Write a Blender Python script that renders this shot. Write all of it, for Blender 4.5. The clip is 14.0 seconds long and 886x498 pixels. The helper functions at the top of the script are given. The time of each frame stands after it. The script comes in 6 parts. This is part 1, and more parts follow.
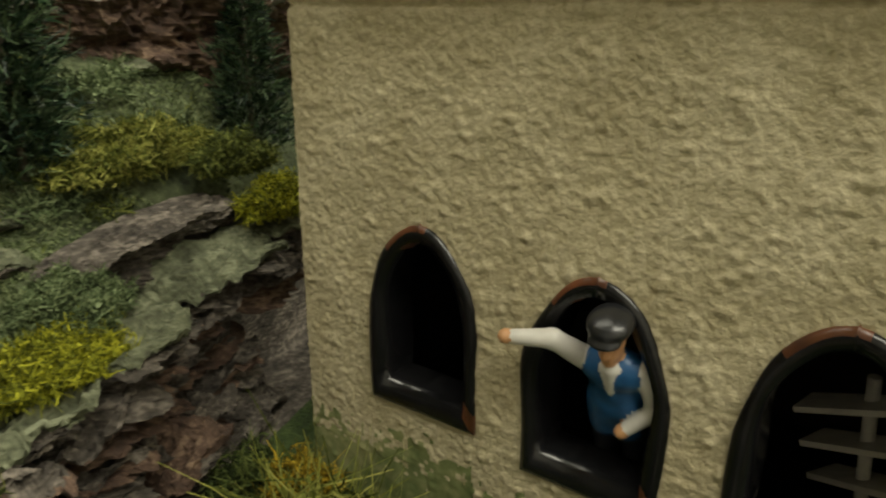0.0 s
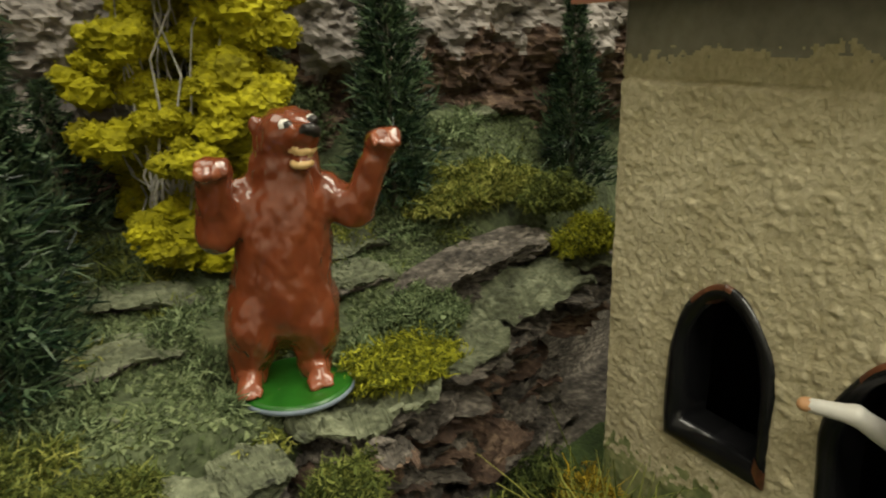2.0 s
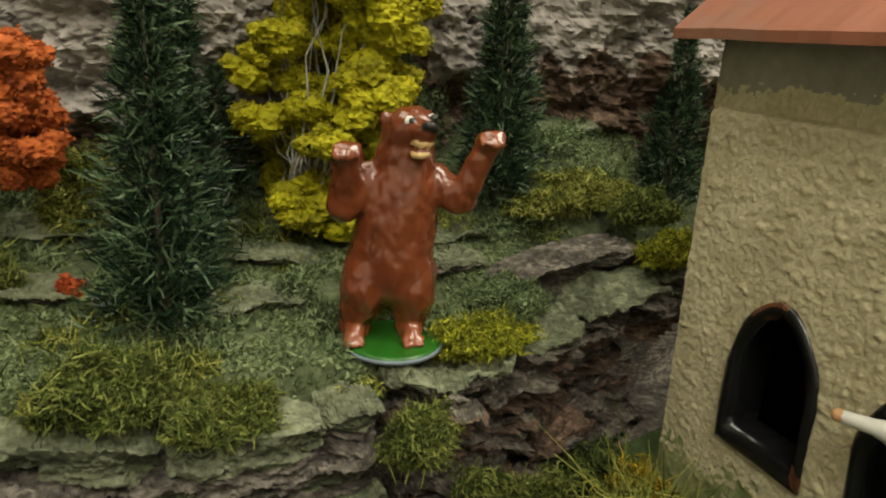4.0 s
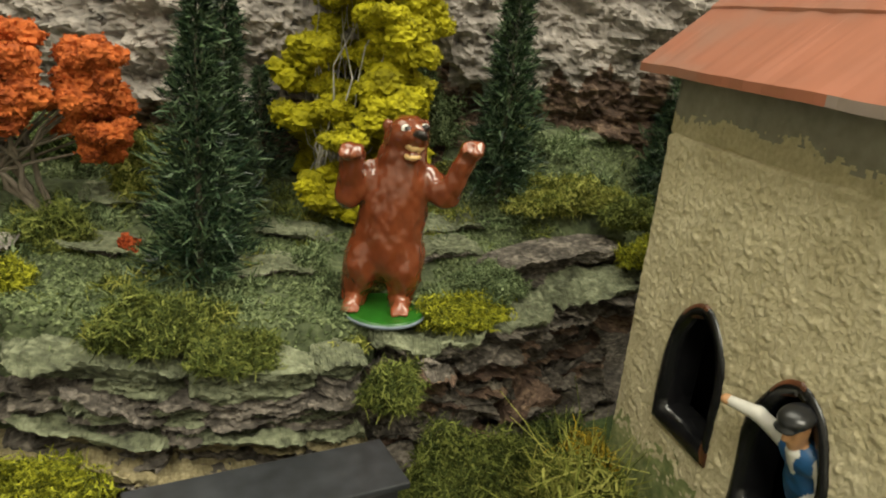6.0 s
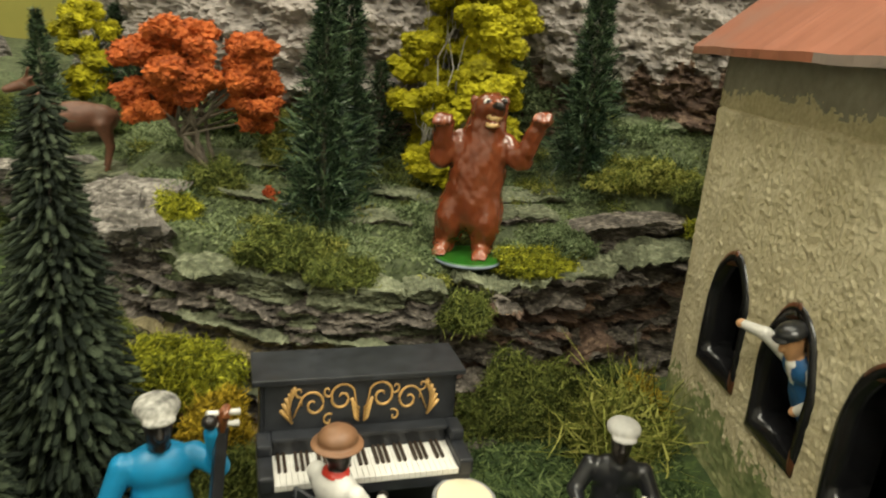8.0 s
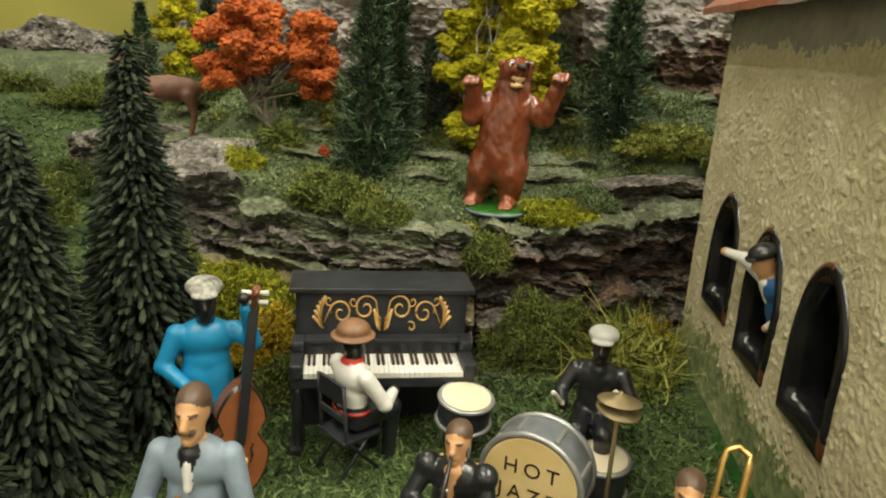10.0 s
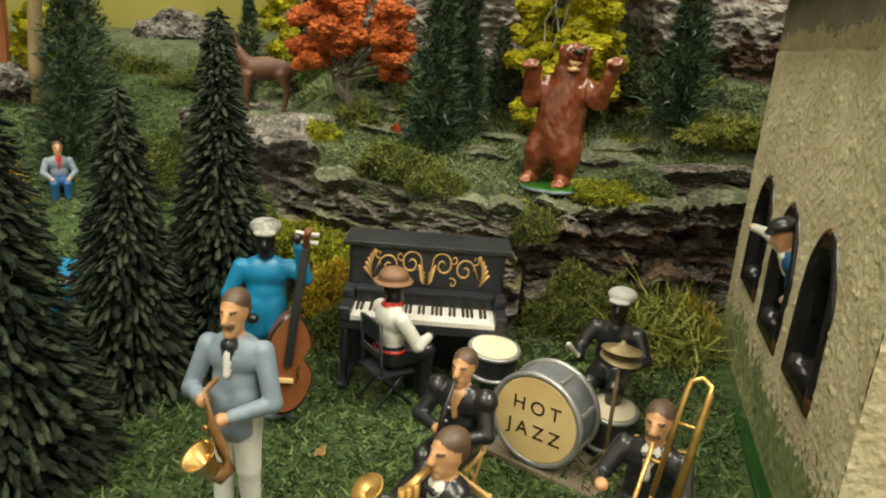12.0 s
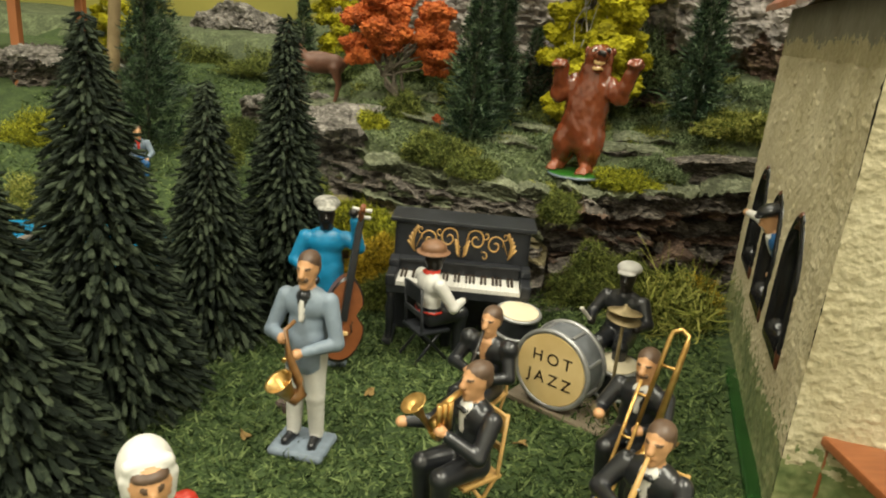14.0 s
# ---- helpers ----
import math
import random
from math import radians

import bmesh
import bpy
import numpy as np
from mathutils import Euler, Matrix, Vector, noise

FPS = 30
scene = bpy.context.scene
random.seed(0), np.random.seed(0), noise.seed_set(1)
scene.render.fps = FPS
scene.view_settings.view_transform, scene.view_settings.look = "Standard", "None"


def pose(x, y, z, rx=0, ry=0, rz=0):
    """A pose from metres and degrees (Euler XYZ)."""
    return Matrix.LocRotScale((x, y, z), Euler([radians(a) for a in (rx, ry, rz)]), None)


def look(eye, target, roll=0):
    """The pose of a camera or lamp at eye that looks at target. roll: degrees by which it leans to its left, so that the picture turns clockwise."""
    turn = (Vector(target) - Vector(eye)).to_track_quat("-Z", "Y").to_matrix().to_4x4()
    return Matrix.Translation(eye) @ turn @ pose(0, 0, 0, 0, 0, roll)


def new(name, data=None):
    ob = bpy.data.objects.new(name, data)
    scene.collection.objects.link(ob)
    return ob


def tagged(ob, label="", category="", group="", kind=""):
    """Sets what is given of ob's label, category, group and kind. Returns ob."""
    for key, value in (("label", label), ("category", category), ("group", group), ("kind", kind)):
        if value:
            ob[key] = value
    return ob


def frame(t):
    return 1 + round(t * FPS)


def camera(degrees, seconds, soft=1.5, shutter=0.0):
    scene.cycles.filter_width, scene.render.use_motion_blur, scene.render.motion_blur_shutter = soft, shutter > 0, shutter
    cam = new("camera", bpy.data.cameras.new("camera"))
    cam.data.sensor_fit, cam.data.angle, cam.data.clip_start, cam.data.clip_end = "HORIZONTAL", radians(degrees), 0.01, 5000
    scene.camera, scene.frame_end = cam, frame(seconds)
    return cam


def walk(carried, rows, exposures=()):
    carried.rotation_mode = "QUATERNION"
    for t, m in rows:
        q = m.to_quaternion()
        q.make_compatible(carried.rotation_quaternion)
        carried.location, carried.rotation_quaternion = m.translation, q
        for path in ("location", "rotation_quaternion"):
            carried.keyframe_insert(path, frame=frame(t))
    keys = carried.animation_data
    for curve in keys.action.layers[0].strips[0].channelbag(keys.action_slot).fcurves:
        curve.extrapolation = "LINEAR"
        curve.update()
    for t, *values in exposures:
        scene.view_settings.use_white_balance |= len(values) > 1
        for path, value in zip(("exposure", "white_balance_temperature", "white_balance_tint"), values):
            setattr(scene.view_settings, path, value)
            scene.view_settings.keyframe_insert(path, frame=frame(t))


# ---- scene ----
cam = camera(64.3, 14.0, soft=2.0, shutter=0.4)
PATH = [
    (0, (0.00153, 0.00068, 0.12455), (0.44605, 0.16345, -0.03640), 0.18),
    (0.5, (-0.00220, -0.00008, 0.12621), (0.42212, 0.21004, -0.03441), 0.00),
    (1, (-0.00518, 0.00137, 0.12932), (0.38632, 0.26885, -0.02939), -0.93),
    (1.5, (-0.01137, -0.00194, 0.13392), (0.34744, 0.31059, -0.01965), -1.90),
    (2, (-0.01544, -0.00439, 0.13754), (0.32364, 0.33071, -0.01323), -1.63),
    (2.5, (-0.02122, -0.00922, 0.13993), (0.29419, 0.34953, -0.00778), -1.64),
    (3, (-0.02372, -0.01112, 0.14036), (0.27147, 0.36523, -0.00532), -0.52),
    (3.5, (-0.02608, -0.01368, 0.14093), (0.26912, 0.36291, -0.00410), 1.12),
    (3.7, (-0.03005, -0.01735, 0.14019), (0.26275, 0.36099, -0.00516), 1.92),
    (5.8, (-0.03021, -0.05997, 0.14953), (0.22044, 0.34209, -0.01024), 5.38),
    (6, (-0.03031, -0.06237, 0.15224), (0.21768, 0.34161, -0.00681), 5.63),
    (6.5, (-0.02787, -0.06586, 0.15178), (0.19680, 0.35267, -0.00428), 5.59),
    (7, (-0.03114, -0.08480, 0.14845), (0.17403, 0.34576, -0.00162), 5.42),
    (7.5, (-0.02939, -0.09789, 0.14647), (0.16047, 0.34042, -0.00131), 5.06),
    (8, (-0.03171, -0.11464, 0.14173), (0.12926, 0.33539, -0.00510), 4.61),
    (8.2, (-0.03185, -0.12095, 0.13930), (0.11904, 0.33293, -0.00639), 4.82),
    (10.3, (-0.01486, -0.15576, 0.12428), (0.07399, 0.31557, -0.01696), 3.67),
    (10.5, (-0.01359, -0.15661, 0.12195), (0.06764, 0.31632, -0.01853), 3.85),
    (11, (-0.00512, -0.16508, 0.12020), (0.06005, 0.31054, -0.01959), 4.04),
    (11.5, (-0.00186, -0.17371, 0.12069), (0.03907, 0.30412, -0.02075), 4.30),
    (12, (0.00075, -0.18028, 0.12075), (0.02779, 0.29783, -0.02305), 4.59),
    (12.5, (0.00592, -0.19214, 0.12121), (0.01704, 0.28540, -0.02655), 5.06),
    (13, (0.01056, -0.20016, 0.12372), (0.01630, 0.27623, -0.02799), 5.18),
    (13.5, (0.00651, -0.20913, 0.12555), (0.01001, 0.26660, -0.02830), 5.33),
    (14, (-0.00056, -0.21710, 0.12833), (0.00287, 0.25803, -0.02735), 5.04),
]
walk(cam, [(t, look(eye, target, roll)) for t, eye, target, roll in PATH],
     [(0.0, -0.36), (1.5, -0.3), (3.7, -0.27), (5.8, 0.06), (14.0, 0.1)])

# ---- light ----
world = bpy.data.worlds.new("room_air")
world.use_nodes = True
world.node_tree.nodes["Background"].inputs[0].default_value = (1.0, 0.86, 0.66, 1)
world.node_tree.nodes["Background"].inputs[1].default_value = 0.015
scene.world = world


def ceiling_lamp(x, y, watts, sx=0.6, sy=1.2):
    data = bpy.data.lights.new("ceiling_lamp", "AREA")
    data.shape, data.size, data.size_y, data.energy = "RECTANGLE", sx, sy, watts
    data.color = (0.98, 0.94, 0.76)
    ob = new("ceiling_lamp", data)
    ob.matrix_world = pose(x, y, 1.52)
    return ob


ceiling_lamp(-0.7, -0.8, 29, 0.5, 1.3)
ceiling_lamp(0.65, -0.6, 35, 0.5, 1.3)
ceiling_lamp(-0.2, 0.8, 10, 0.5, 1.3)

# ---- materials ----
MATS = {}


def material(name, c1, c2, scale=300.0, rough=0.8, bump=0.3, dist=0.0006, metal=0.0, detail=6.0, coarse=0.18,
             spec=0.5, stretch=(1, 1, 1), island=0.0, coat=0.0, c3=None):
    """Two-scale noise colour with fine relief; scale is in cycles per metre."""
    if name in MATS:
        return MATS[name]
    m = bpy.data.materials.new(name)
    m.use_nodes = True
    nt, L = m.node_tree, m.node_tree.links
    b = nt.nodes["Principled BSDF"]
    tc = nt.nodes.new("ShaderNodeTexCoord")
    mp = nt.nodes.new("ShaderNodeMapping")
    mp.inputs["Scale"].default_value = stretch
    L.new(tc.outputs["Object"], mp.inputs["Vector"])
    n1 = nt.nodes.new("ShaderNodeTexNoise")
    n1.inputs["Scale"].default_value, n1.inputs["Detail"].default_value = scale, detail
    n2 = nt.nodes.new("ShaderNodeTexNoise")
    n2.inputs["Scale"].default_value, n2.inputs["Detail"].default_value = scale * coarse, 3.0
    for n in (n1, n2):
        L.new(mp.outputs["Vector"], n.inputs["Vector"])
    mix = nt.nodes.new("ShaderNodeMath")
    mix.operation = "MULTIPLY_ADD"
    mix.inputs[1].default_value, mix.inputs[2].default_value = 0.5, 0.0
    L.new(n1.outputs["Fac"], mix.inputs[0])
    add = nt.nodes.new("ShaderNodeMath")
    add.operation = "MULTIPLY_ADD"
    add.inputs[1].default_value = 0.5
    L.new(n2.outputs["Fac"], add.inputs[0])
    L.new(mix.outputs[0], add.inputs[2])
    fac = add.outputs[0]
    if island:
        geo = nt.nodes.new("ShaderNodeNewGeometry")
        jit = nt.nodes.new("ShaderNodeMath")
        jit.operation = "MULTIPLY_ADD"
        jit.inputs[1].default_value = island
        L.new(geo.outputs["Random Per Island"], jit.inputs[0])
        sub = nt.nodes.new("ShaderNodeMath")
        sub.operation = "SUBTRACT"
        sub.inputs[1].default_value = island / 2
        L.new(fac, jit.inputs[2])
        L.new(jit.outputs[0], sub.inputs[0])
        fac = sub.outputs[0]
    ramp = nt.nodes.new("ShaderNodeValToRGB")
    ramp.color_ramp.elements[0].position, ramp.color_ramp.elements[1].position = 0.3, 0.7
    ramp.color_ramp.elements[0].color, ramp.color_ramp.elements[1].color = (*c1, 1), (*c2, 1)
    if c3:
        e = ramp.color_ramp.elements.new(0.5)
        e.color = (*c3, 1)
    L.new(fac, ramp.inputs[0])
    L.new(ramp.outputs[0], b.inputs["Base Color"])
    b.inputs["Roughness"].default_value, b.inputs["Metallic"].default_value = rough, metal
    b.inputs["Specular IOR Level"].default_value = spec
    b.inputs["Coat Weight"].default_value = coat
    b.inputs["Coat Roughness"].default_value = 0.15
    if bump:
        bp = nt.nodes.new("ShaderNodeBump")
        bp.inputs["Strength"].default_value, bp.inputs["Distance"].default_value = bump, dist
        L.new(fac, bp.inputs["Height"])
        L.new(bp.outputs[0], b.inputs["Normal"])
    MATS[name] = m
    return m


def paint(name, c, rough=0.35, spread=0.2, spec=0.5, coat=0.0):
    """Brushed model paint: nearly plain, with thin patches."""
    d = tuple(v * (1 - spread) for v in c)
    u = tuple(min(1.0, v * (1 + spread)) for v in c)
    return material(name, d, u, 420, rough, 0.25, 0.0003, 0, 5, 0.3, spec, coat=coat)


lawn_m = material("lawn_turf", (0.012, 0.026, 0.006), (0.08, 0.12, 0.03), 900, 0.95, 0.8, 0.0015, c3=(0.035, 0.06, 0.014))
terrace_m = material("terrace_turf", (0.022, 0.028, 0.012), (0.17, 0.2, 0.1), 500, 0.95, 1.0, 0.0014, c3=(0.07, 0.088, 0.04))
bark_m = material("bark", (0.014, 0.011, 0.009), (0.3, 0.26, 0.22), 420, 0.85, 1.0, 0.0014, detail=9, coarse=0.25, c3=(0.09, 0.077, 0.064), stretch=(1, 1, 2.5))
barkred_m = material("red_bark", (0.03, 0.02, 0.016), (0.36, 0.25, 0.17), 380, 0.85, 1.0, 0.0014, detail=9, coarse=0.2, c3=(0.1, 0.06, 0.042), stretch=(1, 1, 2.5))
barkgreen_m = material("lichen_bark", (0.022, 0.024, 0.014), (0.29, 0.31, 0.2), 460, 0.9, 1.0, 0.0014, detail=9, coarse=0.2, c3=(0.125, 0.137, 0.082), stretch=(1, 1, 2.0))
rock_m = material("pale_rock", (0.115, 0.104, 0.097), (0.47, 0.422, 0.39), 260, 0.85, 0.8, 0.0016, detail=9, coarse=0.2, c3=(0.28, 0.25, 0.228), stretch=(1, 1, 1.6))
barkgrey_m = material("grey_bark", (0.03, 0.027, 0.024), (0.42, 0.39, 0.35), 330, 0.85, 1.0, 0.0016, detail=9, coarse=0.25, c3=(0.15, 0.135, 0.12), stretch=(1, 1, 2.2))
stucco_m = material("stucco", (0.37, 0.31, 0.18), (0.66, 0.59, 0.41), 650, 0.7, 1.0, 0.0013, detail=7, coarse=0.08, c3=(0.49, 0.43, 0.275))
greywash_m = material("grey_wash", (0.2, 0.19, 0.155), (0.33, 0.31, 0.26), 300, 0.9, 0.4, 0.0008, detail=4)
roof_m = material("roof_paint", (0.22, 0.145, 0.115), (0.38, 0.135, 0.08), 45, 0.5, 0.2, 0.0006, detail=8, coarse=0.4, c3=(0.29, 0.105, 0.062))
roofgrey_m = material("roof_wear", (0.2, 0.17, 0.16), (0.4, 0.3, 0.26), 80, 0.6, 0.3, 0.0006)
black_m = paint("black_gloss", (0.008, 0.008, 0.009), 0.22, 0.5)
rust_m = material("worn_frame", (0.01, 0.008, 0.008), (0.2, 0.07, 0.03), 160, 0.3, 0.3, 0.0005, coarse=0.4)
flange_m = paint("green_gloss", (0.012, 0.05, 0.01), 0.25, 0.4)
board_m = material("table_wood", (0.1, 0.07, 0.045), (0.22, 0.16, 0.1), 30, 0.6, 0.1)
room_m = material("room_paint", (0.66, 0.64, 0.58), (0.74, 0.72, 0.66), 6, 0.9, 0.05)
floor_m = material("room_floor", (0.12, 0.11, 0.1), (0.2, 0.18, 0.16), 8, 0.6, 0.05)
backdrop_m = material("painted_backdrop", (0.16, 0.17, 0.035), (0.36, 0.31, 0.07), 9, 0.9, 0.05, detail=4)

# ---- mesh tools ----


def hash3(ix, iy, iz):
    h = (ix.astype(np.int64) * 374761393 + iy.astype(np.int64) * 668265263 + iz.astype(np.int64) * 2147483647) & 0xFFFFFFFF
    h = ((h ^ (h >> 13)) * 1274126177) & 0xFFFFFFFF
    h = (h ^ (h >> 16)) & 0xFFFFFFFF
    return h.astype(np.float64) / 4294967295.0


def vnoise(x, y, z):
    """Smooth value noise, 0 to 1, for arrays."""
    x, y, z = np.broadcast_arrays(x, y, z)
    fx, fy, fz = np.floor(x), np.floor(y), np.floor(z)
    u, v, w = x - fx, y - fy, z - fz
    u, v, w = (a * a * (3 - 2 * a) for a in (u, v, w))
    r = 0
    for dx in (0, 1):
        for dy in (0, 1):
            for dz in (0, 1):
                k = (u if dx else 1 - u) * (v if dy else 1 - v) * (w if dz else 1 - w)
                r = r + k * hash3(fx + dx, fy + dy, fz + dz)
    return r


def fbm(x, y, z, octaves=4, gain=0.5):
    r, a, s = 0, 1.0, 0
    for i in range(octaves):
        r = r + a * vnoise(x * 2 ** i + 7.3 * i, y * 2 ** i + 3.1 * i, z * 2 ** i + 5.7 * i)
        s, a = s + a, a * gain
    return r / s


def sstep(a):
    a = np.clip(a, 0, 1)
    return a * a * (3 - 2 * a)


def np_mesh(name, verts, faces, materials, index=None, smooth=True):
    """A mesh from arrays; faces all have the same number of corners."""
    me = bpy.data.meshes.new(name)
    verts, faces = np.asarray(verts, np.float32), np.asarray(faces, np.int32)
    k = faces.shape[1]
    me.vertices.add(len(verts))
    me.vertices.foreach_set("co", verts.ravel())
    me.loops.add(faces.size)
    me.loops.foreach_set("vertex_index", faces.ravel())
    me.polygons.add(len(faces))
    me.polygons.foreach_set("loop_start", np.arange(0, faces.size, k, dtype=np.int32))
    for m in materials if isinstance(materials, (list, tuple)) else [materials]:
        me.materials.append(m)
    if index is not None:
        me.polygons.foreach_set("material_index", np.asarray(index, np.int32))
    me.polygons.foreach_set("use_smooth", np.full(len(faces), smooth))
    me.update(calc_edges=True)
    me.validate()
    return me


def part(name, data, mat, parent, label=""):
    """Links a bmesh or mesh as one mesh object under a thing or a part."""
    if isinstance(data, bmesh.types.BMesh):
        me = bpy.data.meshes.new(name)
        data.normal_update()
        data.to_mesh(me)
        data.free()
        for m in mat if isinstance(mat, (list, tuple)) else [mat]:
            me.materials.append(m)
    else:
        me = data
    ob = new(name, me)
    ob.parent = parent
    if label:
        ob["label"] = label
    return ob


def thing(name, x, y, z, rz=0.0, label="", category="", group="", kind=""):
    ob = new(name)
    ob.empty_display_size = 0.005
    ob.matrix_world = pose(x, y, z, 0, 0, rz)
    return tagged(ob, label, category, group, kind)


def box(bm, x0, y0, z0, x1, y1, z1, bevel=0.0, m=None):
    r = bmesh.ops.create_cube(bm, size=1.0)
    vs = r["verts"]
    for v in vs:
        v.co = Vector((x0 + (v.co.x + 0.5) * (x1 - x0), y0 + (v.co.y + 0.5) * (y1 - y0), z0 + (v.co.z + 0.5) * (z1 - z0)))
    if bevel:
        es = list({e for v in vs for e in v.link_edges})
        g = bmesh.ops.bevel(bm, geom=es, offset=bevel, segments=2, affect="EDGES", profile=0.6)
        vs = list({v for f in g["faces"] for v in f.verts} | {v for v in vs if v.is_valid})
    if m is not None:
        bmesh.ops.transform(bm, matrix=m, verts=[v for v in vs if v.is_valid])
    return bm


def cyl(bm, p0, p1, r0, r1=None, n=16, caps=True):
    p0, p1 = Vector(p0), Vector(p1)
    d = p1 - p0
    m = Matrix.Translation((p0 + p1) / 2) @ d.to_track_quat("Z", "Y").to_matrix().to_4x4()
    g = bmesh.ops.create_cone(bm, cap_ends=caps, segments=n, radius1=r0, radius2=r0 if r1 is None else r1, depth=d.length, matrix=m)
    for v in g["verts"]:
        for f in v.link_faces:
            f.smooth = len(f.verts) == 4
    return bm


def lathe(bm, profile, n=20, m=None):
    """Turns a profile of (radius, height) about the z axis."""
    rings = []
    for r, h in profile:
        rings.append([bm.verts.new((r * math.cos(2 * math.pi * i / n), r * math.sin(2 * math.pi * i / n), h)) for i in range(n)])
    for a, b in zip(rings, rings[1:]):
        for i in range(n):
            f = bm.faces.new((a[i], a[(i + 1) % n], b[(i + 1) % n], b[i]))
            f.smooth = True
    for ring, flip in ((rings[0], True), (rings[-1], False)):
        bm.faces.new(ring[::-1] if flip else ring)
    if m is not None:
        bmesh.ops.transform(bm, matrix=m, verts=[v for r in rings for v in r])
    return bm


def tube(bm, pts, r, n=8, closed=False):
    """A round tube along points; r may be a list."""
    pts = [Vector(p) for p in pts]
    rings = []
    for i, p in enumerate(pts):
        a, b = pts[max(i - 1, 0)], pts[min(i + 1, len(pts) - 1)]
        if closed:
            a, b = pts[i - 1], pts[(i + 1) % len(pts)]
        q = (b - a).to_track_quat("Z", "Y")
        rr = r[i] if isinstance(r, (list, tuple)) else r
        rings.append([bm.verts.new(p + q @ Vector((rr * math.cos(2 * math.pi * k / n), rr * math.sin(2 * math.pi * k / n), 0))) for k in range(n)])
    pairs = list(zip(rings, rings[1:])) + ([(rings[-1], rings[0])] if closed else [])
    for a, b in pairs:
        for k in range(n):
            f = bm.faces.new((a[k], a[(k + 1) % n], b[(k + 1) % n], b[k]))
            f.smooth = True
    if not closed:
        bm.faces.new(rings[0][::-1])
        bm.faces.new(rings[-1])
    return bm


# ---- ground ----
EDGE_X, EDGE_Y = [-0.4, -0.12, -0.09, -0.065, -0.045, -0.02, 0.0, 0.045, 0.08, 0.1, 0.14, 0.25], [0.5, 0.34, 0.24, 0.16, 0.133, 0.118, 0.112, 0.106, 0.109, 0.125, 0.131, 0.13]
WALL_X, WALL_Y = [-0.5, -0.1, -0.04, 0.03, 0.1, 0.16, 0.22, 0.4], [0.66, 0.42, 0.285, 0.225, 0.208, 0.176, 0.14, 0.1]


def height(x, y):
    x, y = np.asarray(x, float), np.asarray(y, float)
    lawn = 0.085 * np.clip(x + 0.03, 0, 0.16) + 0.0012 * (fbm(x * 60, y * 60, 0.5, 3) - 0.5)
    lawn = lawn + 0.26 * np.clip(y - 0.05, 0, 0.3) * sstep((-0.04 - x) / 0.05)
    top = 0.061 + 0.25 * np.clip(y - 0.105, 0, 0.25) + 0.007 * (fbm(x * 55, y * 75, 2.5, 4) - 0.5)
    top = top - 0.024 * sstep((-0.04 - x) / 0.045)
    top = top + 0.034 * sstep((x - 0.1) / 0.06) * sstep((y - 0.125) / 0.045)
    spot = sstep((0.021 - np.hypot(x - 0.0605, y - 0.12)) / 0.008)
    top = top + (0.0605 - top) * spot
    e = np.interp(x, EDGE_X, EDGE_Y)
    z = lawn + (top - lawn) * sstep((y - e + 0.004) / 0.012) * (y > e - 0.01)
    w = np.interp(x, WALL_X, WALL_Y)
    return z + 0.1 * sstep((y - w - 0.03) / 0.08) * sstep((x + 0.16) / 0.06)


def ground_z(x, y):
    return float(height(np.array([x]), np.array([y]))[0])


gx = np.concatenate([np.linspace(-0.75, -0.26, 25)[:-1], np.arange(-0.26, 0.24, 0.0016), np.linspace(0.24, 0.75, 25)])
gy = np.concatenate([np.linspace(-0.6, -0.26, 18)[:-1], np.arange(-0.26, 0.3, 0.0016), np.linspace(0.3, 0.8, 40)])
X, Y = np.meshgrid(gx, gy)
Z = height(X, Y) + 0.0006 * (fbm(X * 500, Y * 500, 1.0, 2) - 0.5)
nx, ny = len(gx), len(gy)
ids = np.arange(nx * ny).reshape(ny, nx)
quads = np.stack([ids[:-1, :-1], ids[:-1, 1:], ids[1:, 1:], ids[1:, :-1]], -1).reshape(-1, 4)
fx, fy = X.ravel()[quads].mean(1), Y.ravel()[quads].mean(1)
on_top = fy > np.interp(fx, EDGE_X, EDGE_Y) - 0.008
rim = fy - np.interp(fx, EDGE_X, EDGE_Y)
face_kind = np.where((rim > -0.03) & (rim < 0.004) & (fx > 0.045), 2, on_top.astype(int))
ground = new("ground", np_mesh("ground", np.stack([X.ravel(), Y.ravel(), Z.ravel()], 1), quads, [lawn_m, terrace_m, bark_m], face_kind))
tagged(ground, "sculpted model landscape base with dark green lawn and mossy terrace", "ground", kind="structure")

# the room that holds the model
bm = box(bmesh.new(), -0.78, -0.62, -0.06, 0.78, 0.82, -0.02, 0.004)
tagged(part("table", bm, board_m, None), "plain wooden table that carries the model landscape", "table")
for n, b in {"wall_north": (-1.8, 1.7, -0.9, 1.8, 1.8, 1.7), "wall_south": (-1.8, -1.8, -0.9, 1.8, -1.7, 1.7),
             "wall_west": (-1.8, -1.7, -0.9, -1.7, 1.7, 1.7), "wall_east": (1.7, -1.7, -0.9, 1.8, 1.7, 1.7)}.items():
    tagged(part(n, box(bmesh.new(), *b), room_m, None), "plain painted room wall", "wall", kind="structure")
tagged(part("ceiling", box(bmesh.new(), -1.8, -1.8, 1.7, 1.8, 1.8, 1.8), room_m, None), "plain white room ceiling", "ceiling", kind="structure")
tagged(part("floor", box(bmesh.new(), -1.8, -1.8, -1.0, 1.8, 1.8, -0.9), floor_m, None), "grey room floor", "floor", kind="structure")
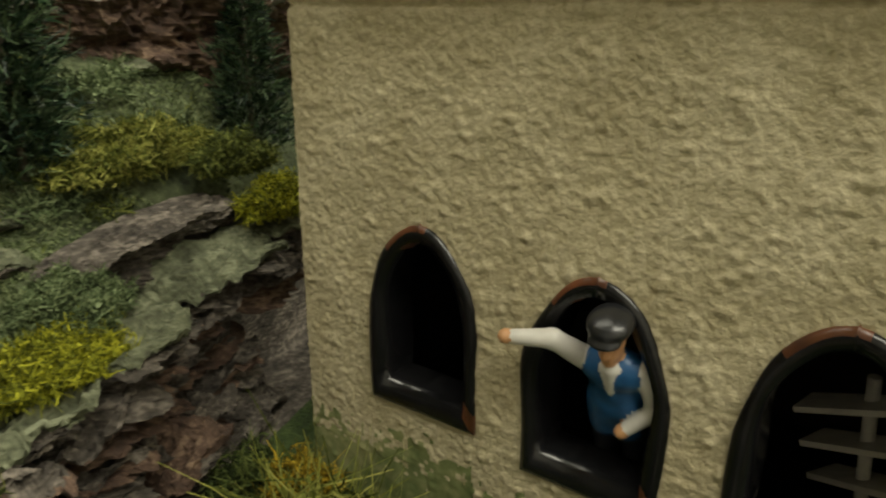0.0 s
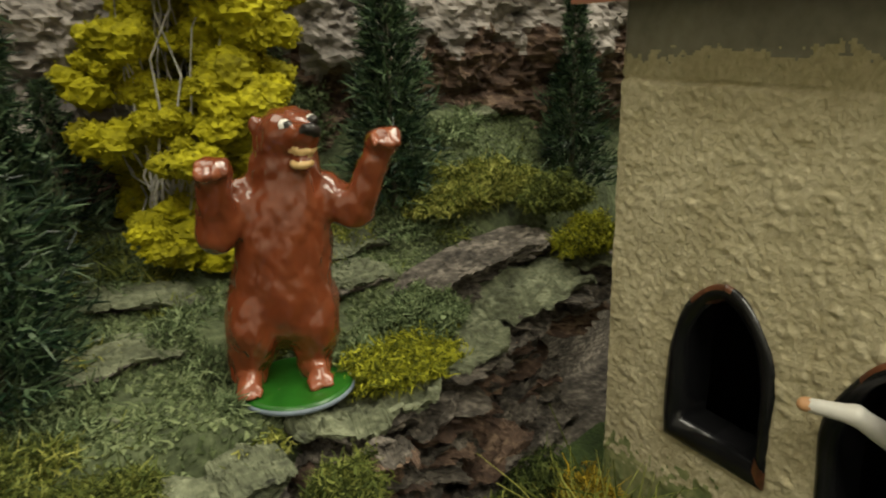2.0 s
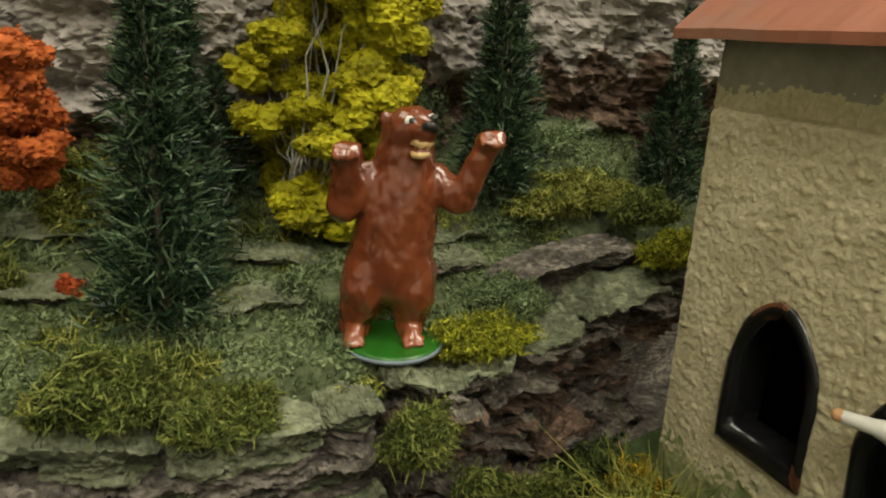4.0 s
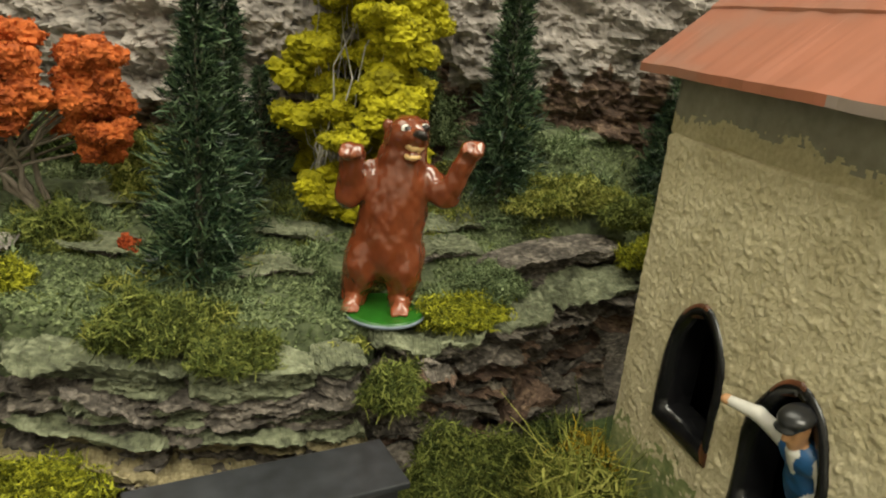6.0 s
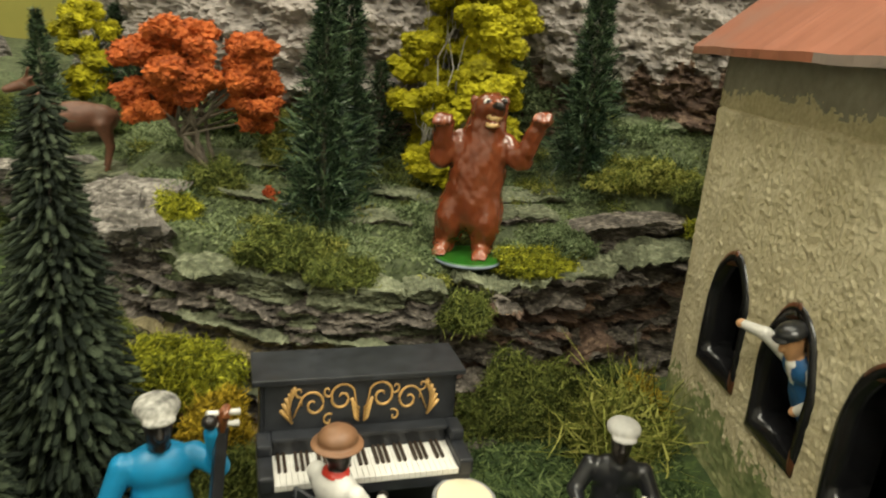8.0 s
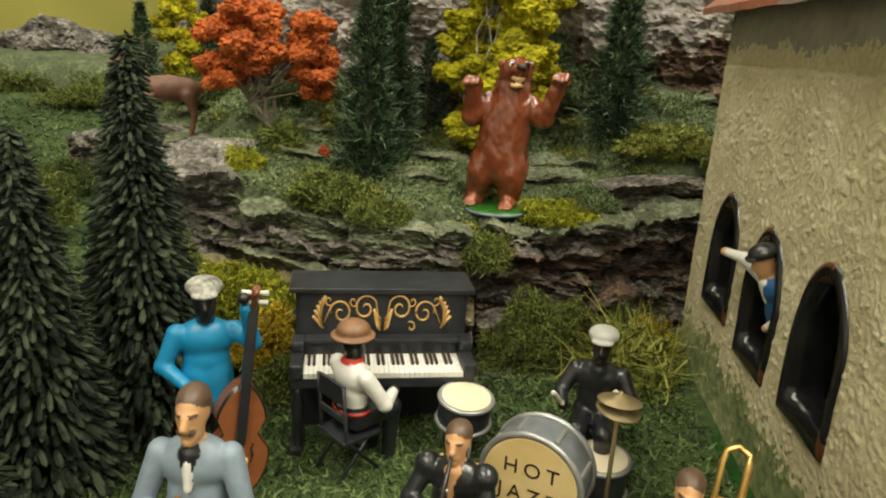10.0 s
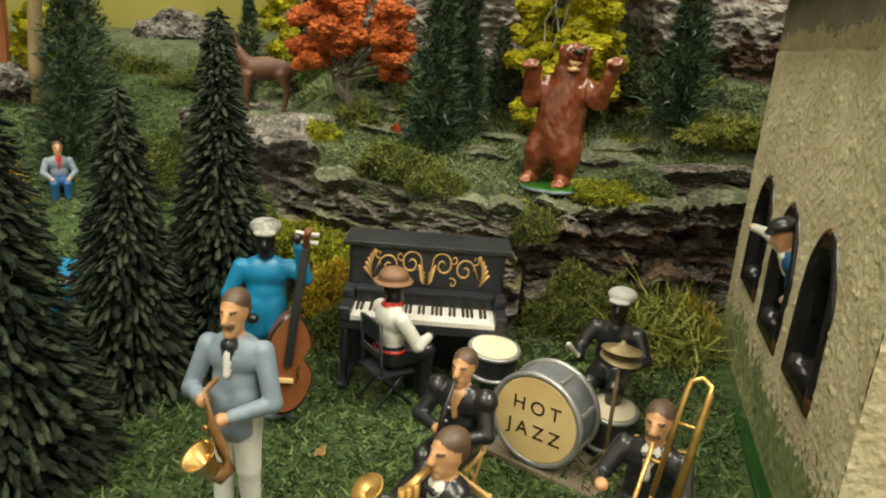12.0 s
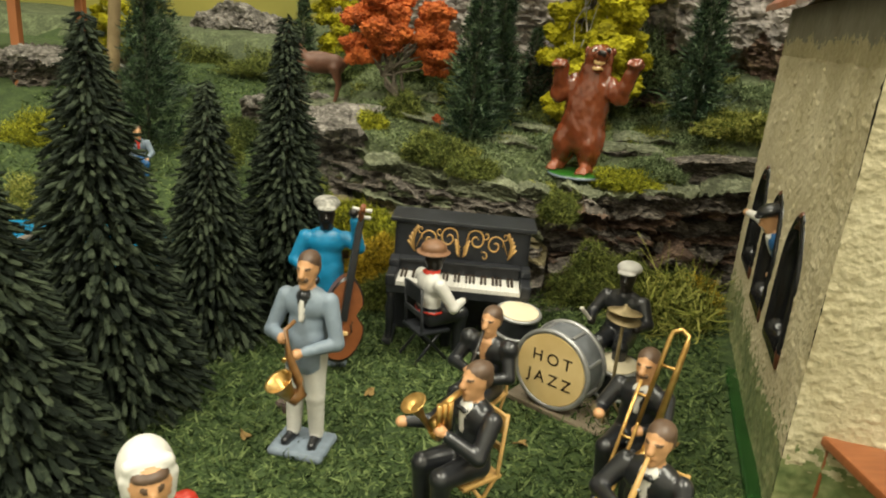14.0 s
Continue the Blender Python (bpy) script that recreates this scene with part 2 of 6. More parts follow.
tagged(part("backdrop", box(bmesh.new(), -0.78, 0.8, -0.02, 0.78, 0.815, 0.75), backdrop_m, None), "backdrop painted in soft yellow and green", "backdrop", kind="structure")
for sx in (-0.7, 0.7):
    for sy in (-0.55, 0.74):
        tagged(part("table_trestle", box(bmesh.new(), sx - 0.03, sy - 0.03, -0.9, sx + 0.03, sy + 0.03, -0.06, 0.003), board_m, None), "wooden trestle post under the table", "table leg")

# ---- bark and rock ----


def bark(name, path, tops, lows, depth, mat, label, undercut=0.006, seed=0.0, amp=0.004, rise=0.0, nu=280, nv=130, category="rock", grain=210.0, parent=None, low_from=0.55):
    """A slab of layered bark along a line of its front edge: a top that runs back, and a broken front face."""
    path = np.array(path, float)
    seg = np.r_[0, np.cumsum(np.hypot(*np.diff(path, axis=0).T))]
    u = np.linspace(0, seg[-1], nu)
    px, py = np.interp(u, seg, path[:, 0]), np.interp(u, seg, path[:, 1])
    k = np.ones(25) / 25
    sx, sy = (np.convolve(np.pad(a, 12, mode="edge"), k, "valid") for a in (px, py))
    tx, ty = np.gradient(sx), np.gradient(sy)
    ln = np.hypot(tx, ty) + 1e-12
    ox, oy = ty / ln, -tx / ln
    zt, zl = np.interp(u, seg, tops), np.interp(u, seg, lows)
    v = np.linspace(0, 1, nv)
    U, Vv = np.meshgrid(u, v, indexing="ij")
    tpart = np.clip(Vv / 0.42, 0, 1)
    fpart = np.clip((Vv - 0.42) / 0.58, 0, 1)
    out = -depth * (1 - tpart) - undercut * np.sin(fpart * math.pi * 0.9) ** 1.0 - 0.3 * undercut * fpart
    z = zt[:, None] + rise * (1 - tpart) + (zl - zt)[:, None] * fpart
    warp = 0.006 * (fbm(U * 40 + seed, z * 40, 6.6, 3) - 0.5)
    step = fbm(U * 42 + seed, (z + warp) * grain + seed, 0.3, 4)
    broad = fbm(U * 30 + seed * 3, z * 45, 8.8, 3) - 0.5
    strata = (np.round(step * 9) / 9 * 0.6 + step * 0.4 - 0.5) * 1.5
    plate = np.abs(fbm(U * 170 + seed * 2, (z + warp) * grain * 2.2, 4.1, 4) - 0.5) * 2
    end = np.clip(np.minimum(u - u[0], u[-1] - u) / 0.01, 0, 1)[:, None] ** 0.5
    face = np.clip(fpart * 6 + 0.15, 0, 1)
    out = out + np.clip(tpart * 1.5 - 0.5, 0, 1) * amp * 3.2 * broad + face * (amp * 3.4 * strata - amp * 1.6 * plate) - (1 - end) * depth * 0.35
    z = z + amp * 1.5 * (fbm(U * 34 + seed * 5, 0.7, 0.1, 3) - 0.5) * (1 - 0.6 * fpart)
    topn = fbm(U * 120 + seed, out * 330, 9.0, 5)
    z = z + (1 - np.clip(fpart * 3, 0, 1)) * ((np.round(topn * 9) / 9 - 0.5) * amp * 1.5 + (topn - 0.5) * amp * 0.6) * np.clip(tpart * 3, 0.2, 1)
    z = z - (1 - end) * 0.3 * (zt - zl)[:, None] * (1 - fpart)
    Xg = sx[:, None] + ox[:, None] * out + 0.0007 * (fbm(U * 900, z * 900, 1.5, 2) - 0.5)
    Yg = sy[:, None] + oy[:, None] * out
    idx = np.arange(nu * nv).reshape(nu, nv)
    q = np.stack([idx[:-1, :-1], idx[:-1, 1:], idx[1:, 1:], idx[1:, :-1]], -1).reshape(-1, 4)
    mats = mat if isinstance(mat, (list, tuple)) else [mat]
    mi = None
    if len(mats) > 1:
        fp = fpart.ravel()[q].mean(1) + 0.25 * (fbm(U * 150, Vv * 12, 3.3, 3).ravel()[q].mean(1) - 0.5)
        mi = (fp > 0.13).astype(int)
        if len(mats) > 2:
            mi = mi + (fp > low_from)
    ob = new(name, np_mesh(name, np.stack([Xg, Yg, z], -1).reshape(-1, 3), q, mats, mi, smooth=False))
    if parent is not None:
        ob.parent = parent
        return ob
    return tagged(ob, label, category)


def bark_stack(path, layers, label, seed, amp=0.0035):
    """A ledge of broken bark plates lying on one another: each layer (tops, thickness, step forward, depth, paints)."""
    ledge = thing("bark_ledge", 0, 0, 0, label=label, category="rock")
    p = np.array(path, float)
    r = random.Random(seed)
    for i, (tops, thick, fwd, depth, mats) in enumerate(layers):
        x0, xe = p[0, 0], p[-1, 0]
        while x0 < xe - 0.004:
            x1 = min(x0 + r.uniform(0.02, 0.05), xe)
            if xe - x1 < 0.012:
                x1 = xe
            xs = np.linspace(x0 - 0.002, x1 + 0.002, 7)
            push, lift, k = r.uniform(-0.003, 0.0028), r.uniform(-0.0012, 0.0012), r.uniform(0.75, 1.25)
            tilt = r.uniform(-0.035, 0.035)
            ys = np.interp(xs, p[:, 0], p[:, 1]) - fwd - push * (i > 0) + 0.005 * (fbm(xs * 60 + seed, i * 3.3, 0.2, 2) - 0.5)
            zs = np.interp(xs, p[:, 0], np.array(tops, float)) + lift + tilt * (xs - xs.mean())
            nu = max(60, int((x1 - x0) / 0.00042))
            bark("plate", np.stack([xs, ys], 1), zs, zs - thick * k, depth, mats, "", 0.0035, seed + 3.7 * i + 40 * x0, amp * r.uniform(0.8, 1.35), 0.0015, nu, 64, grain=r.uniform(190, 300), parent=ledge)
            x0 = x1
    return ledge


sand_m = material("sand_patch", (0.12, 0.1, 0.05), (0.42, 0.36, 0.22), 900, 0.95, 0.9, 0.001, detail=4, c3=(0.24, 0.2, 0.11))
G2, B2 = [barkgreen_m, barkgreen_m, bark_m], [bark_m, bark_m, barkred_m]
bark_stack([(-0.068, 0.152), (-0.034, 0.121), (-0.012, 0.105), (0.01, 0.099), (0.03, 0.096), (0.0475, 0.094)], [
    ([0.0635, 0.0615, 0.0595, 0.0585, 0.0585, 0.0575], 0.012, 0.0, 0.03, G2),
    ([0.053, 0.052, 0.049, 0.048, 0.047, 0.0455], 0.01, 0.0025, 0.03, [bark_m, barkgreen_m, bark_m]),
    ([0.046, 0.044, 0.0415, 0.039, 0.038, 0.036], 0.01, 0.0055, 0.03, [barkgreen_m, sand_m, bark_m]),
    ([0.036, 0.035, 0.032, 0.03, 0.029, 0.027], 0.014, 0.007, 0.03, [sand_m, bark_m, bark_m]),
    ([0.024, 0.022, 0.02, 0.018, 0.017, 0.016], 0.018, 0.01, 0.03, [barkgreen_m, bark_m, barkred_m])], "layered bark ledge dusted with grey-green lichen below the bear", 1.0)
bark_stack([(0.051, 0.1), (0.07, 0.0945), (0.09, 0.0925), (0.11, 0.095), (0.14, 0.099), (0.18, 0.1)], [
    ([0.059, 0.0575, 0.0585, 0.0615, 0.066, 0.0685], 0.009, 0.0, 0.045, [barkgreen_m, bark_m, bark_m]),
    ([0.051, 0.0495, 0.05, 0.053, 0.057, 0.06], 0.009, -0.001, 0.03, [bark_m, barkred_m, barkred_m])], "overhanging brown bark ledge beside the tower house", 5.0, 0.0045)
bark_stack([(0.052, 0.1), (0.07, 0.0965), (0.085, 0.0975), (0.1, 0.104)], [
    ([0.043, 0.042, 0.04, 0.038], 0.011, 0.0, 0.02, [bark_m, barkred_m, bark_m]),
    ([0.033, 0.033, 0.031, 0.027], 0.012, 0.003, 0.02, [bark_m, bark_m, barkred_m]),
    ([0.022, 0.022, 0.02, 0.017], 0.02, 0.005, 0.02, [bark_m, barkred_m, barkred_m])], "crumbling red-brown bark pile under the ledge", 9.0, 0.0045)
bark("bark_slab", [(0.098, 0.098), (0.112, 0.0955), (0.128, 0.099)], [0.03, 0.033, 0.03], [0.004] * 3, 0.02, [barkred_m, bark_m], "low red-brown bark chunk in the hollow", 0.004, 83.0, amp=0.004, nu=90, nv=60)


bark_stack([(0.094, 0.105), (0.11, 0.105), (0.13, 0.108), (0.16, 0.11)], [
    ([0.043, 0.042, 0.042, 0.045], 0.008, -0.004, 0.02, [bark_m, bark_m, barkred_m]),
    ([0.032, 0.029, 0.03, 0.034], 0.012, 0.001, 0.025, [bark_m, barkred_m, bark_m]),
    ([0.019, 0.016, 0.018, 0.02], 0.014, 0.006, 0.03, [bark_m, bark_m, bark_m])], "dark broken bark rubble in the hollow", 13.0, 0.0055)


def terrace_plate(x0, x1, y0, y1, lift, depth, mats, label, seed):
    """A flat plate of bark half sunk in the terrace moss."""
    xs, ys = np.linspace(x0, x1, 5), np.linspace(y0, y1, 5)
    zs = height(xs, ys) + lift
    bark("bark_plate", np.stack([xs, ys], 1), zs, zs - lift - 0.004, depth, mats, label, 0.002, seed, 0.0028, 0.002, 130, 60, grain=280.0)


PLATES = ((0.018, 0.047, 0.139, 0.134, 0.0035, 0.014), (0.074, 0.112, 0.138, 0.133, 0.004, 0.014), (0.03, 0.06, 0.158, 0.15, 0.004, 0.015), (0.085, 0.125, 0.153, 0.147, 0.004, 0.015),
          (-0.03, -0.004, 0.158, 0.15, 0.004, 0.014), (-0.02, 0.012, 0.184, 0.176, 0.004, 0.018), (-0.025, 0.012, 0.121, 0.113, 0.0022, 0.012), (0.016, 0.045, 0.117, 0.111, 0.002, 0.012))
for i, spec in enumerate(PLATES):
    terrace_plate(*spec, [barkgreen_m, bark_m], "flat lichen-grey bark plate sunk in the terrace moss", 90.0 + 7 * i)
bark("bark_slab", [(0.1, 0.117), (0.13, 0.116), (0.17, 0.118)], [0.071, 0.073, 0.074], [0.06, 0.06, 0.06], 0.02, [bark_m, bark_m], "flat grey-brown bark slab on the terrace", 0.004, 8.0, amp=0.003, nu=140, nv=60)
bark("bark_outcrop", [(-0.1, 0.175), (-0.075, 0.14), (-0.05, 0.126), (-0.035, 0.13)], [0.068, 0.072, 0.073, 0.07], [0.02, 0.02, 0.025, 0.03], 0.04,
     [barkgrey_m, barkgrey_m, bark_m], "weathered pale grey bark outcrop at the end of the ledge", 0.01, 12.0, rise=0.008, amp=0.006)
bark("rock_wall", [(-0.1, 0.44), (-0.045, 0.29), (0.03, 0.232), (0.1, 0.215), (0.16, 0.183), (0.21, 0.155), (0.3, 0.14)], [0.2, 0.21, 0.24, 0.25, 0.26, 0.26, 0.26],
     [0.07, 0.07, 0.08, 0.085, 0.1, 0.1, 0.1], 0.08, [rock_m, rock_m, barkred_m], "tall cliff of pale grey and rust-brown bark behind the trees", -0.012, 20.0, amp=0.0052, nu=420, nv=240, category="cliff", grain=110.0, low_from=0.8)

# ---- house with arched windows ----
CORNER, ALONG, OUTW = Vector((0.1314, 0.0816, 0)), Vector((-0.272, -0.9623, 0)), Vector((-0.9623, 0.272, 0))
HOUSE = Matrix(((ALONG.x, OUTW.x, 0, CORNER.x), (ALONG.y, OUTW.y, 0, CORNER.y), (0, 0, 1, 0), (0, 0, 0, 1)))
# each window: place along the wall, foot and tip of its opening
WINDOWS, HALF = ((0.0335, 0.0442, 0.0846), (0.0707, 0.0408, 0.0824), (0.108, 0.0416, 0.0838)), 0.0132
stain_m = material("green_stain", (0.05, 0.085, 0.02), (0.38, 0.37, 0.18), 300, 0.9, 0.5, 0.001, detail=7, c3=(0.17, 0.2, 0.075))


def arch_half(z, sill, apex):
    """Half the width of a pointed window opening at a height."""
    z = np.asarray(z, float)
    spring = sill + 0.52 * (apex - sill)
    t = np.clip((z - spring) / (apex - spring), 0, 1)
    w = HALF * np.sqrt(np.clip(1 - t ** 1.75, 0, 1)) * (1 - 0.1 * t)
    w = np.where(z < spring, HALF * (0.96 + 0.04 * np.clip((z - sill) / 0.02, 0, 1)), w)
    return np.where((z < sill) | (z > apex), 0, w)


def stucco_wall(name, length, to_world, parent, openings=(), seed=0.0, top=0.143):
    ns, nz = int(length / 0.0005), 290
    s, z = np.linspace(0, length, ns), np.linspace(0.004, top, nz)
    S, Zg = np.meshgrid(s, z, indexing="ij")
    lump = fbm(S * 620 + seed, Zg * 680 + seed, 0.7, 4)
    big = fbm(S * 60 + seed, Zg * 60, 2.2, 2)
    pits = np.clip(vnoise(S * 310 + seed, Zg * 310, 9.9) - 0.72, 0, 0.3)
    drops = np.clip(fbm(S * 460 + seed * 2, Zg * 540, 4.4, 2) - 0.58, 0, 0.3)
    d = 0.0007 * np.clip(lump - 0.5, -0.03, 0.3) * (0.35 + big) + 0.0009 * (big - 0.5) + 0.0012 * pits + 0.0019 * drops
    crack = 0.1252 + 0.0009 * (fbm(S * 70 + seed, 0.1, 0.2, 3) - 0.5)
    d = d - 0.0006 * (Zg > crack) - 0.0007 * np.exp(-((Zg - crack) / 0.0005) ** 2) * (vnoise(S * 90 + seed, 1.1, 0.3) > 0.4)
    wash = 0.1315 + 0.006 * (fbm(S * 45 + seed + 3, 0.4, 0.6, 3) - 0.5)
    d = np.where(Zg > wash, d * 0.35 - 0.0004, d)
    P = np.stack([S, d, Zg], -1).reshape(-1, 3)
    M = np.array(to_world)
    P = P @ M[:3, :3].T + M[:3, 3]
    idx = np.arange(ns * nz).reshape(ns, nz)
    q = np.stack([idx[:-1, :-1], idx[:-1, 1:], idx[1:, 1:], idx[1:, :-1]], -1).reshape(-1, 4)
    cs, cz = S.ravel()[q].mean(1), Zg.ravel()[q].mean(1)
    keep = np.ones(len(q), bool)
    for w, sill, apex in openings:
        keep &= np.abs(cs - w) >= arch_half(cz, sill, apex)
    q, cs, cz = q[keep], cs[keep], cz[keep]
    mi = np.zeros(len(q), int)
    mi[cz > np.interp(cs, s, wash[:, 0]) + 0.004 * (vnoise(cs * 900, cz * 900, 0.0) - 0.5)] = 1
    mi[cz < 0.029 + 0.018 * (fbm(cs * 55 + seed, cz * 90, 7.7, 4) - 0.35) + 0.014 * (vnoise(cs * 700, cz * 700, 1.0) - 0.5)] = 2
    return part(name, np_mesh(name, P, q, [stucco_m, greywash_m, stain_m], mi), None, parent)


house = thing("house", 0, 0, 0, label="cream stucco tower house with pointed black windows and red roof", category="house")
LEN, DEEP = 0.149, 0.1
stucco_wall("wall", LEN, HOUSE, house, WINDOWS, 1.0)
near_m = HOUSE @ Matrix(((0, 1, 0, LEN), (-1, 0, 0, 0), (0, 0, 1, 0), (0, 0, 0, 1)))
far_m = HOUSE @ Matrix(((0, -1, 0, 0), (-1, 0, 0, 0), (0, 0, 1, 0), (0, 0, 0, 1)))
back_m = HOUSE @ Matrix(((1, 0, 0, 0), (0, -1, 0, -DEEP), (0, 0, 1, 0), (0, 0, 0, 1)))
stucco_wall("wall", DEEP, near_m, house, (), 11.0)
stucco_wall("wall", DEEP, far_m, house, (), 17.0)
stucco_wall("wall", LEN, back_m, house, (), 23.0)
# added inner lining, open at the windows; near-black colour stands in for room shade
room_shade_m = material("interior_shade", (0.006, 0.005, 0.005), (0.02, 0.016, 0.014), 90, 0.6, 0.2)
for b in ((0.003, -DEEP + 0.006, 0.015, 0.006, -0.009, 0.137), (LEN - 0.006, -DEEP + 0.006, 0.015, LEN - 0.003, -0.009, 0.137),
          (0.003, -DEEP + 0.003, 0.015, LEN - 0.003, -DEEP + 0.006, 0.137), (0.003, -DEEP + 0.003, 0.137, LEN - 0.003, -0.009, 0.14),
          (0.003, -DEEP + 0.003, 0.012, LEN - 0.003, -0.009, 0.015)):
    part("lining_panel", box(bmesh.new(), *b), room_shade_m, house, "added inner lining, near-black for the shade of the rooms").matrix_world = HOUSE


def window_frame(w, sill, apex):
    """A thick pointed frame: proud of the wall, with a deep reveal and a sloping sill."""
    bm = bmesh.new()
    spring = sill + 0.52 * (apex - sill)
    zs = list(np.linspace(sill, spring, 6)) + [spring + (apex - spring) * math.sin(a) for a in np.linspace(0.16, math.pi / 2 - 0.02, 12)]
    right = [(float(arch_half(z, sill, apex)), z) for z in zs]
    loop = right + [(0.0, apex + 0.0004)] + [(-a, z) for a, z in right[::-1]]
    prof = [(1.045, -0.0004, 0.0004), (1.04, 0.0008, 0.0004), (0.95, 0.0012, 0.0), (0.84, 0.001, 0.0), (0.8, -0.003, 0), (0.78, -0.0095, 0)]
    rings = []
    for k, out, grow in prof:
        cz = (sill + apex) / 2
        wob = [1 + 0.03 * math.sin(7 * i + 11 * w * 100 + k * 9) for i in range(len(loop))]
        rings.append([bm.verts.new((w + a * k * wb, out, cz + (z - cz) * (k + 0.02 if k < 1 else k - 0.02))) for (a, z), wb in zip(loop, wob)])
    for a, b in zip(rings, rings[1:]):
        n = len(a)
        for i in range(n):
            f = bm.faces.new((a[i], a[(i + 1) % n], b[(i + 1) % n], b[i]))
            f.smooth = True
            c = f.calc_center_median()
            if (c.z > apex - 0.0055 and c.x < w + 0.002 and c.y < 0.0011) or (c.z < sill + 0.005 and c.x > w + 0.006):
                f.material_index = 1 if c.y > -0.006 else 0
    ob = part("window_frame", bm, [black_m, rust_m], house, "glossy black window frame with rusty worn patches")
    ob.matrix_world = HOUSE
    return ob


for spec in WINDOWS:
    window_frame(*spec)
# roof: two slopes of broad painted sheets with a thick worn eave
OV, EZ, RISE = 0.0085, 0.1425, 0.052
for side in (0, 1):
    for row in range(3):
        bm = bmesh.new()
        t0, t1 = row / 3, (row + 1) / 3 + 0.012
        pts = []
        for s in np.linspace(-OV, LEN + OV, 60):
            for t, lift in ((t0, 0.0013), (t1, 0.0004)):
                rag = 0.0008 * noise.noise((s * 140, row * 3.0, 1)) if t == t0 else 0
                y = OV - t * (DEEP / 2 + OV) + rag
                zz = EZ + t * RISE + lift + 0.0004 * noise.noise((s * 60, row, 3))
                pts.append(Vector((s, y if not side else -DEEP - y, zz)))
        vs = [bm.verts.new(p) for p in pts]
        lo = [bm.verts.new(p - Vector((0, 0, 0.0024))) for p in pts]
        for i in range(59):
            a, b, c, d = 2 * i, 2 * i + 2, 2 * i + 3, 2 * i + 1
            for k, grp in enumerate(((vs[a], vs[b], vs[c], vs[d]), (lo[d], lo[c], lo[b], lo[a]), (vs[b], vs[a], lo[a], lo[b]))):
                f = bm.faces.new(grp)
                f.material_index = 1 if k == 2 and row == 0 and noise.noise((i * 0.07, side, 0.5)) > 0.0 else 0
        for i in (0, 59):
            bm.faces.new((vs[2 * i], vs[2 * i + 1], lo[2 * i + 1], lo[2 * i]))
        sheet = part("roof_sheet", bm, [roof_m, roofgrey_m], house, "red painted roof sheet with worn grey edge")
        sheet.matrix_world = HOUSE
for s0 in (0.0, LEN - 0.003):
    bm = bmesh.new()
    vs = [bm.verts.new((s0 + dx, y, z)) for dx in (0, 0.003) for y, z in ((-0.001, 0.141), (-DEEP + 0.001, 0.141), (-DEEP / 2, 0.141 + RISE - 0.006))]
    for f in ((0, 1, 2), (5, 4, 3), (0, 3, 4, 1), (1, 4, 5, 2), (2, 5, 3, 0)):
        bm.faces.new([vs[i] for i in f])
    g = part("gable", bm, stucco_m, house)
    g.matrix_world = HOUSE
# moulded green foot plate
bm = bmesh.new()
box(bm, -0.002, -0.02, 0.0085, LEN + 0.004, 0.0042, 0.012, 0.0008)
ob = part("foot_plate", bm, flange_m, house, "glossy green moulded foot plate")
ob.matrix_world = HOUSE
# pale stair seen inside through the last window
stair = thing("staircase", *(HOUSE @ Vector((0.118, -0.03, 0.015))), label="small white paper staircase inside the house", category="staircase")
white_m = paint("white_card", (0.62, 0.58, 0.5), 0.7)
for i in range(6):
    bm = box(bmesh.new(), -0.009, -0.004, 0, 0.009, 0.004, 0.0012, 0.0002, pose(0, 0.002 * i, 0.006 + 0.0075 * i, 0, 22, 15 + 9 * i))
    part("step", bm, white_m, stair)
bm = cyl(bmesh.new(), (0, 0.004, 0), (0, 0.008, 0.05), 0.0012, n=8)
part("pole", bm, white_m, stair)

# ---- plants ----
RNG = np.random.default_rng(7)


def unit(n):
    v = RNG.normal(size=(n, 3))
    return v / np.linalg.norm(v, axis=1)[:, None]


def granules(pts, size, spread=0.5):
    """Small four-sided grains at points."""
    n = len(pts)
    base = np.array([(1, 1, 1), (1, -1, -1), (-1, 1, -1), (-1, -1, 1)]) / 1.7
    a, b = unit(n), unit(n)
    b = np.cross(a, b)
    b /= np.linalg.norm(b, axis=1)[:, None] + 1e-9
    c = np.cross(a, b)
    sz = size * (1 + spread * RNG.uniform(-1, 1, (n, 1, 1)))
    V = pts[:, None, :] + sz * (base[None, :, :1] * a[:, None] + base[None, :, 1:2] * b[:, None] * 0.7 + base[None, :, 2:] * c[:, None])
    f = np.array([(0, 1, 2), (0, 3, 1), (0, 2, 3), (1, 3, 2)])
    F = (np.arange(n)[:, None, None] * 4 + f[None]).reshape(-1, 3)
    return V.reshape(-1, 3), F


def strands(p0, d, length, width, bend=0.5, segs=3):
    """Thin curved ribbons from points along directions."""
    n = len(p0)
    side = np.cross(d, unit(n))
    side /= np.linalg.norm(side, axis=1)[:, None] + 1e-9
    curl, curl2 = unit(n) * bend, unit(n) * bend * 0.35
    V = []
    for i in range(segs + 1):
        t = i / segs
        w = width * (1 - 0.75 * t) * 0.5
        c = p0 + d * (length * t)[:, None] + curl * (length * t * t)[:, None] + curl2 * (length * math.sin(4.5 * t))[:, None]
        V += [c - side * w[:, None], c + side * w[:, None]]
    V = np.stack(V, 1)
    k = 2 * (segs + 1)
    f = np.array([(2 * i, 2 * i + 1, 2 * i + 3, 2 * i + 2) for i in range(segs)])
    F = (np.arange(n)[:, None, None] * k + f[None]).reshape(-1, 4)
    return V.reshape(-1, 3), F


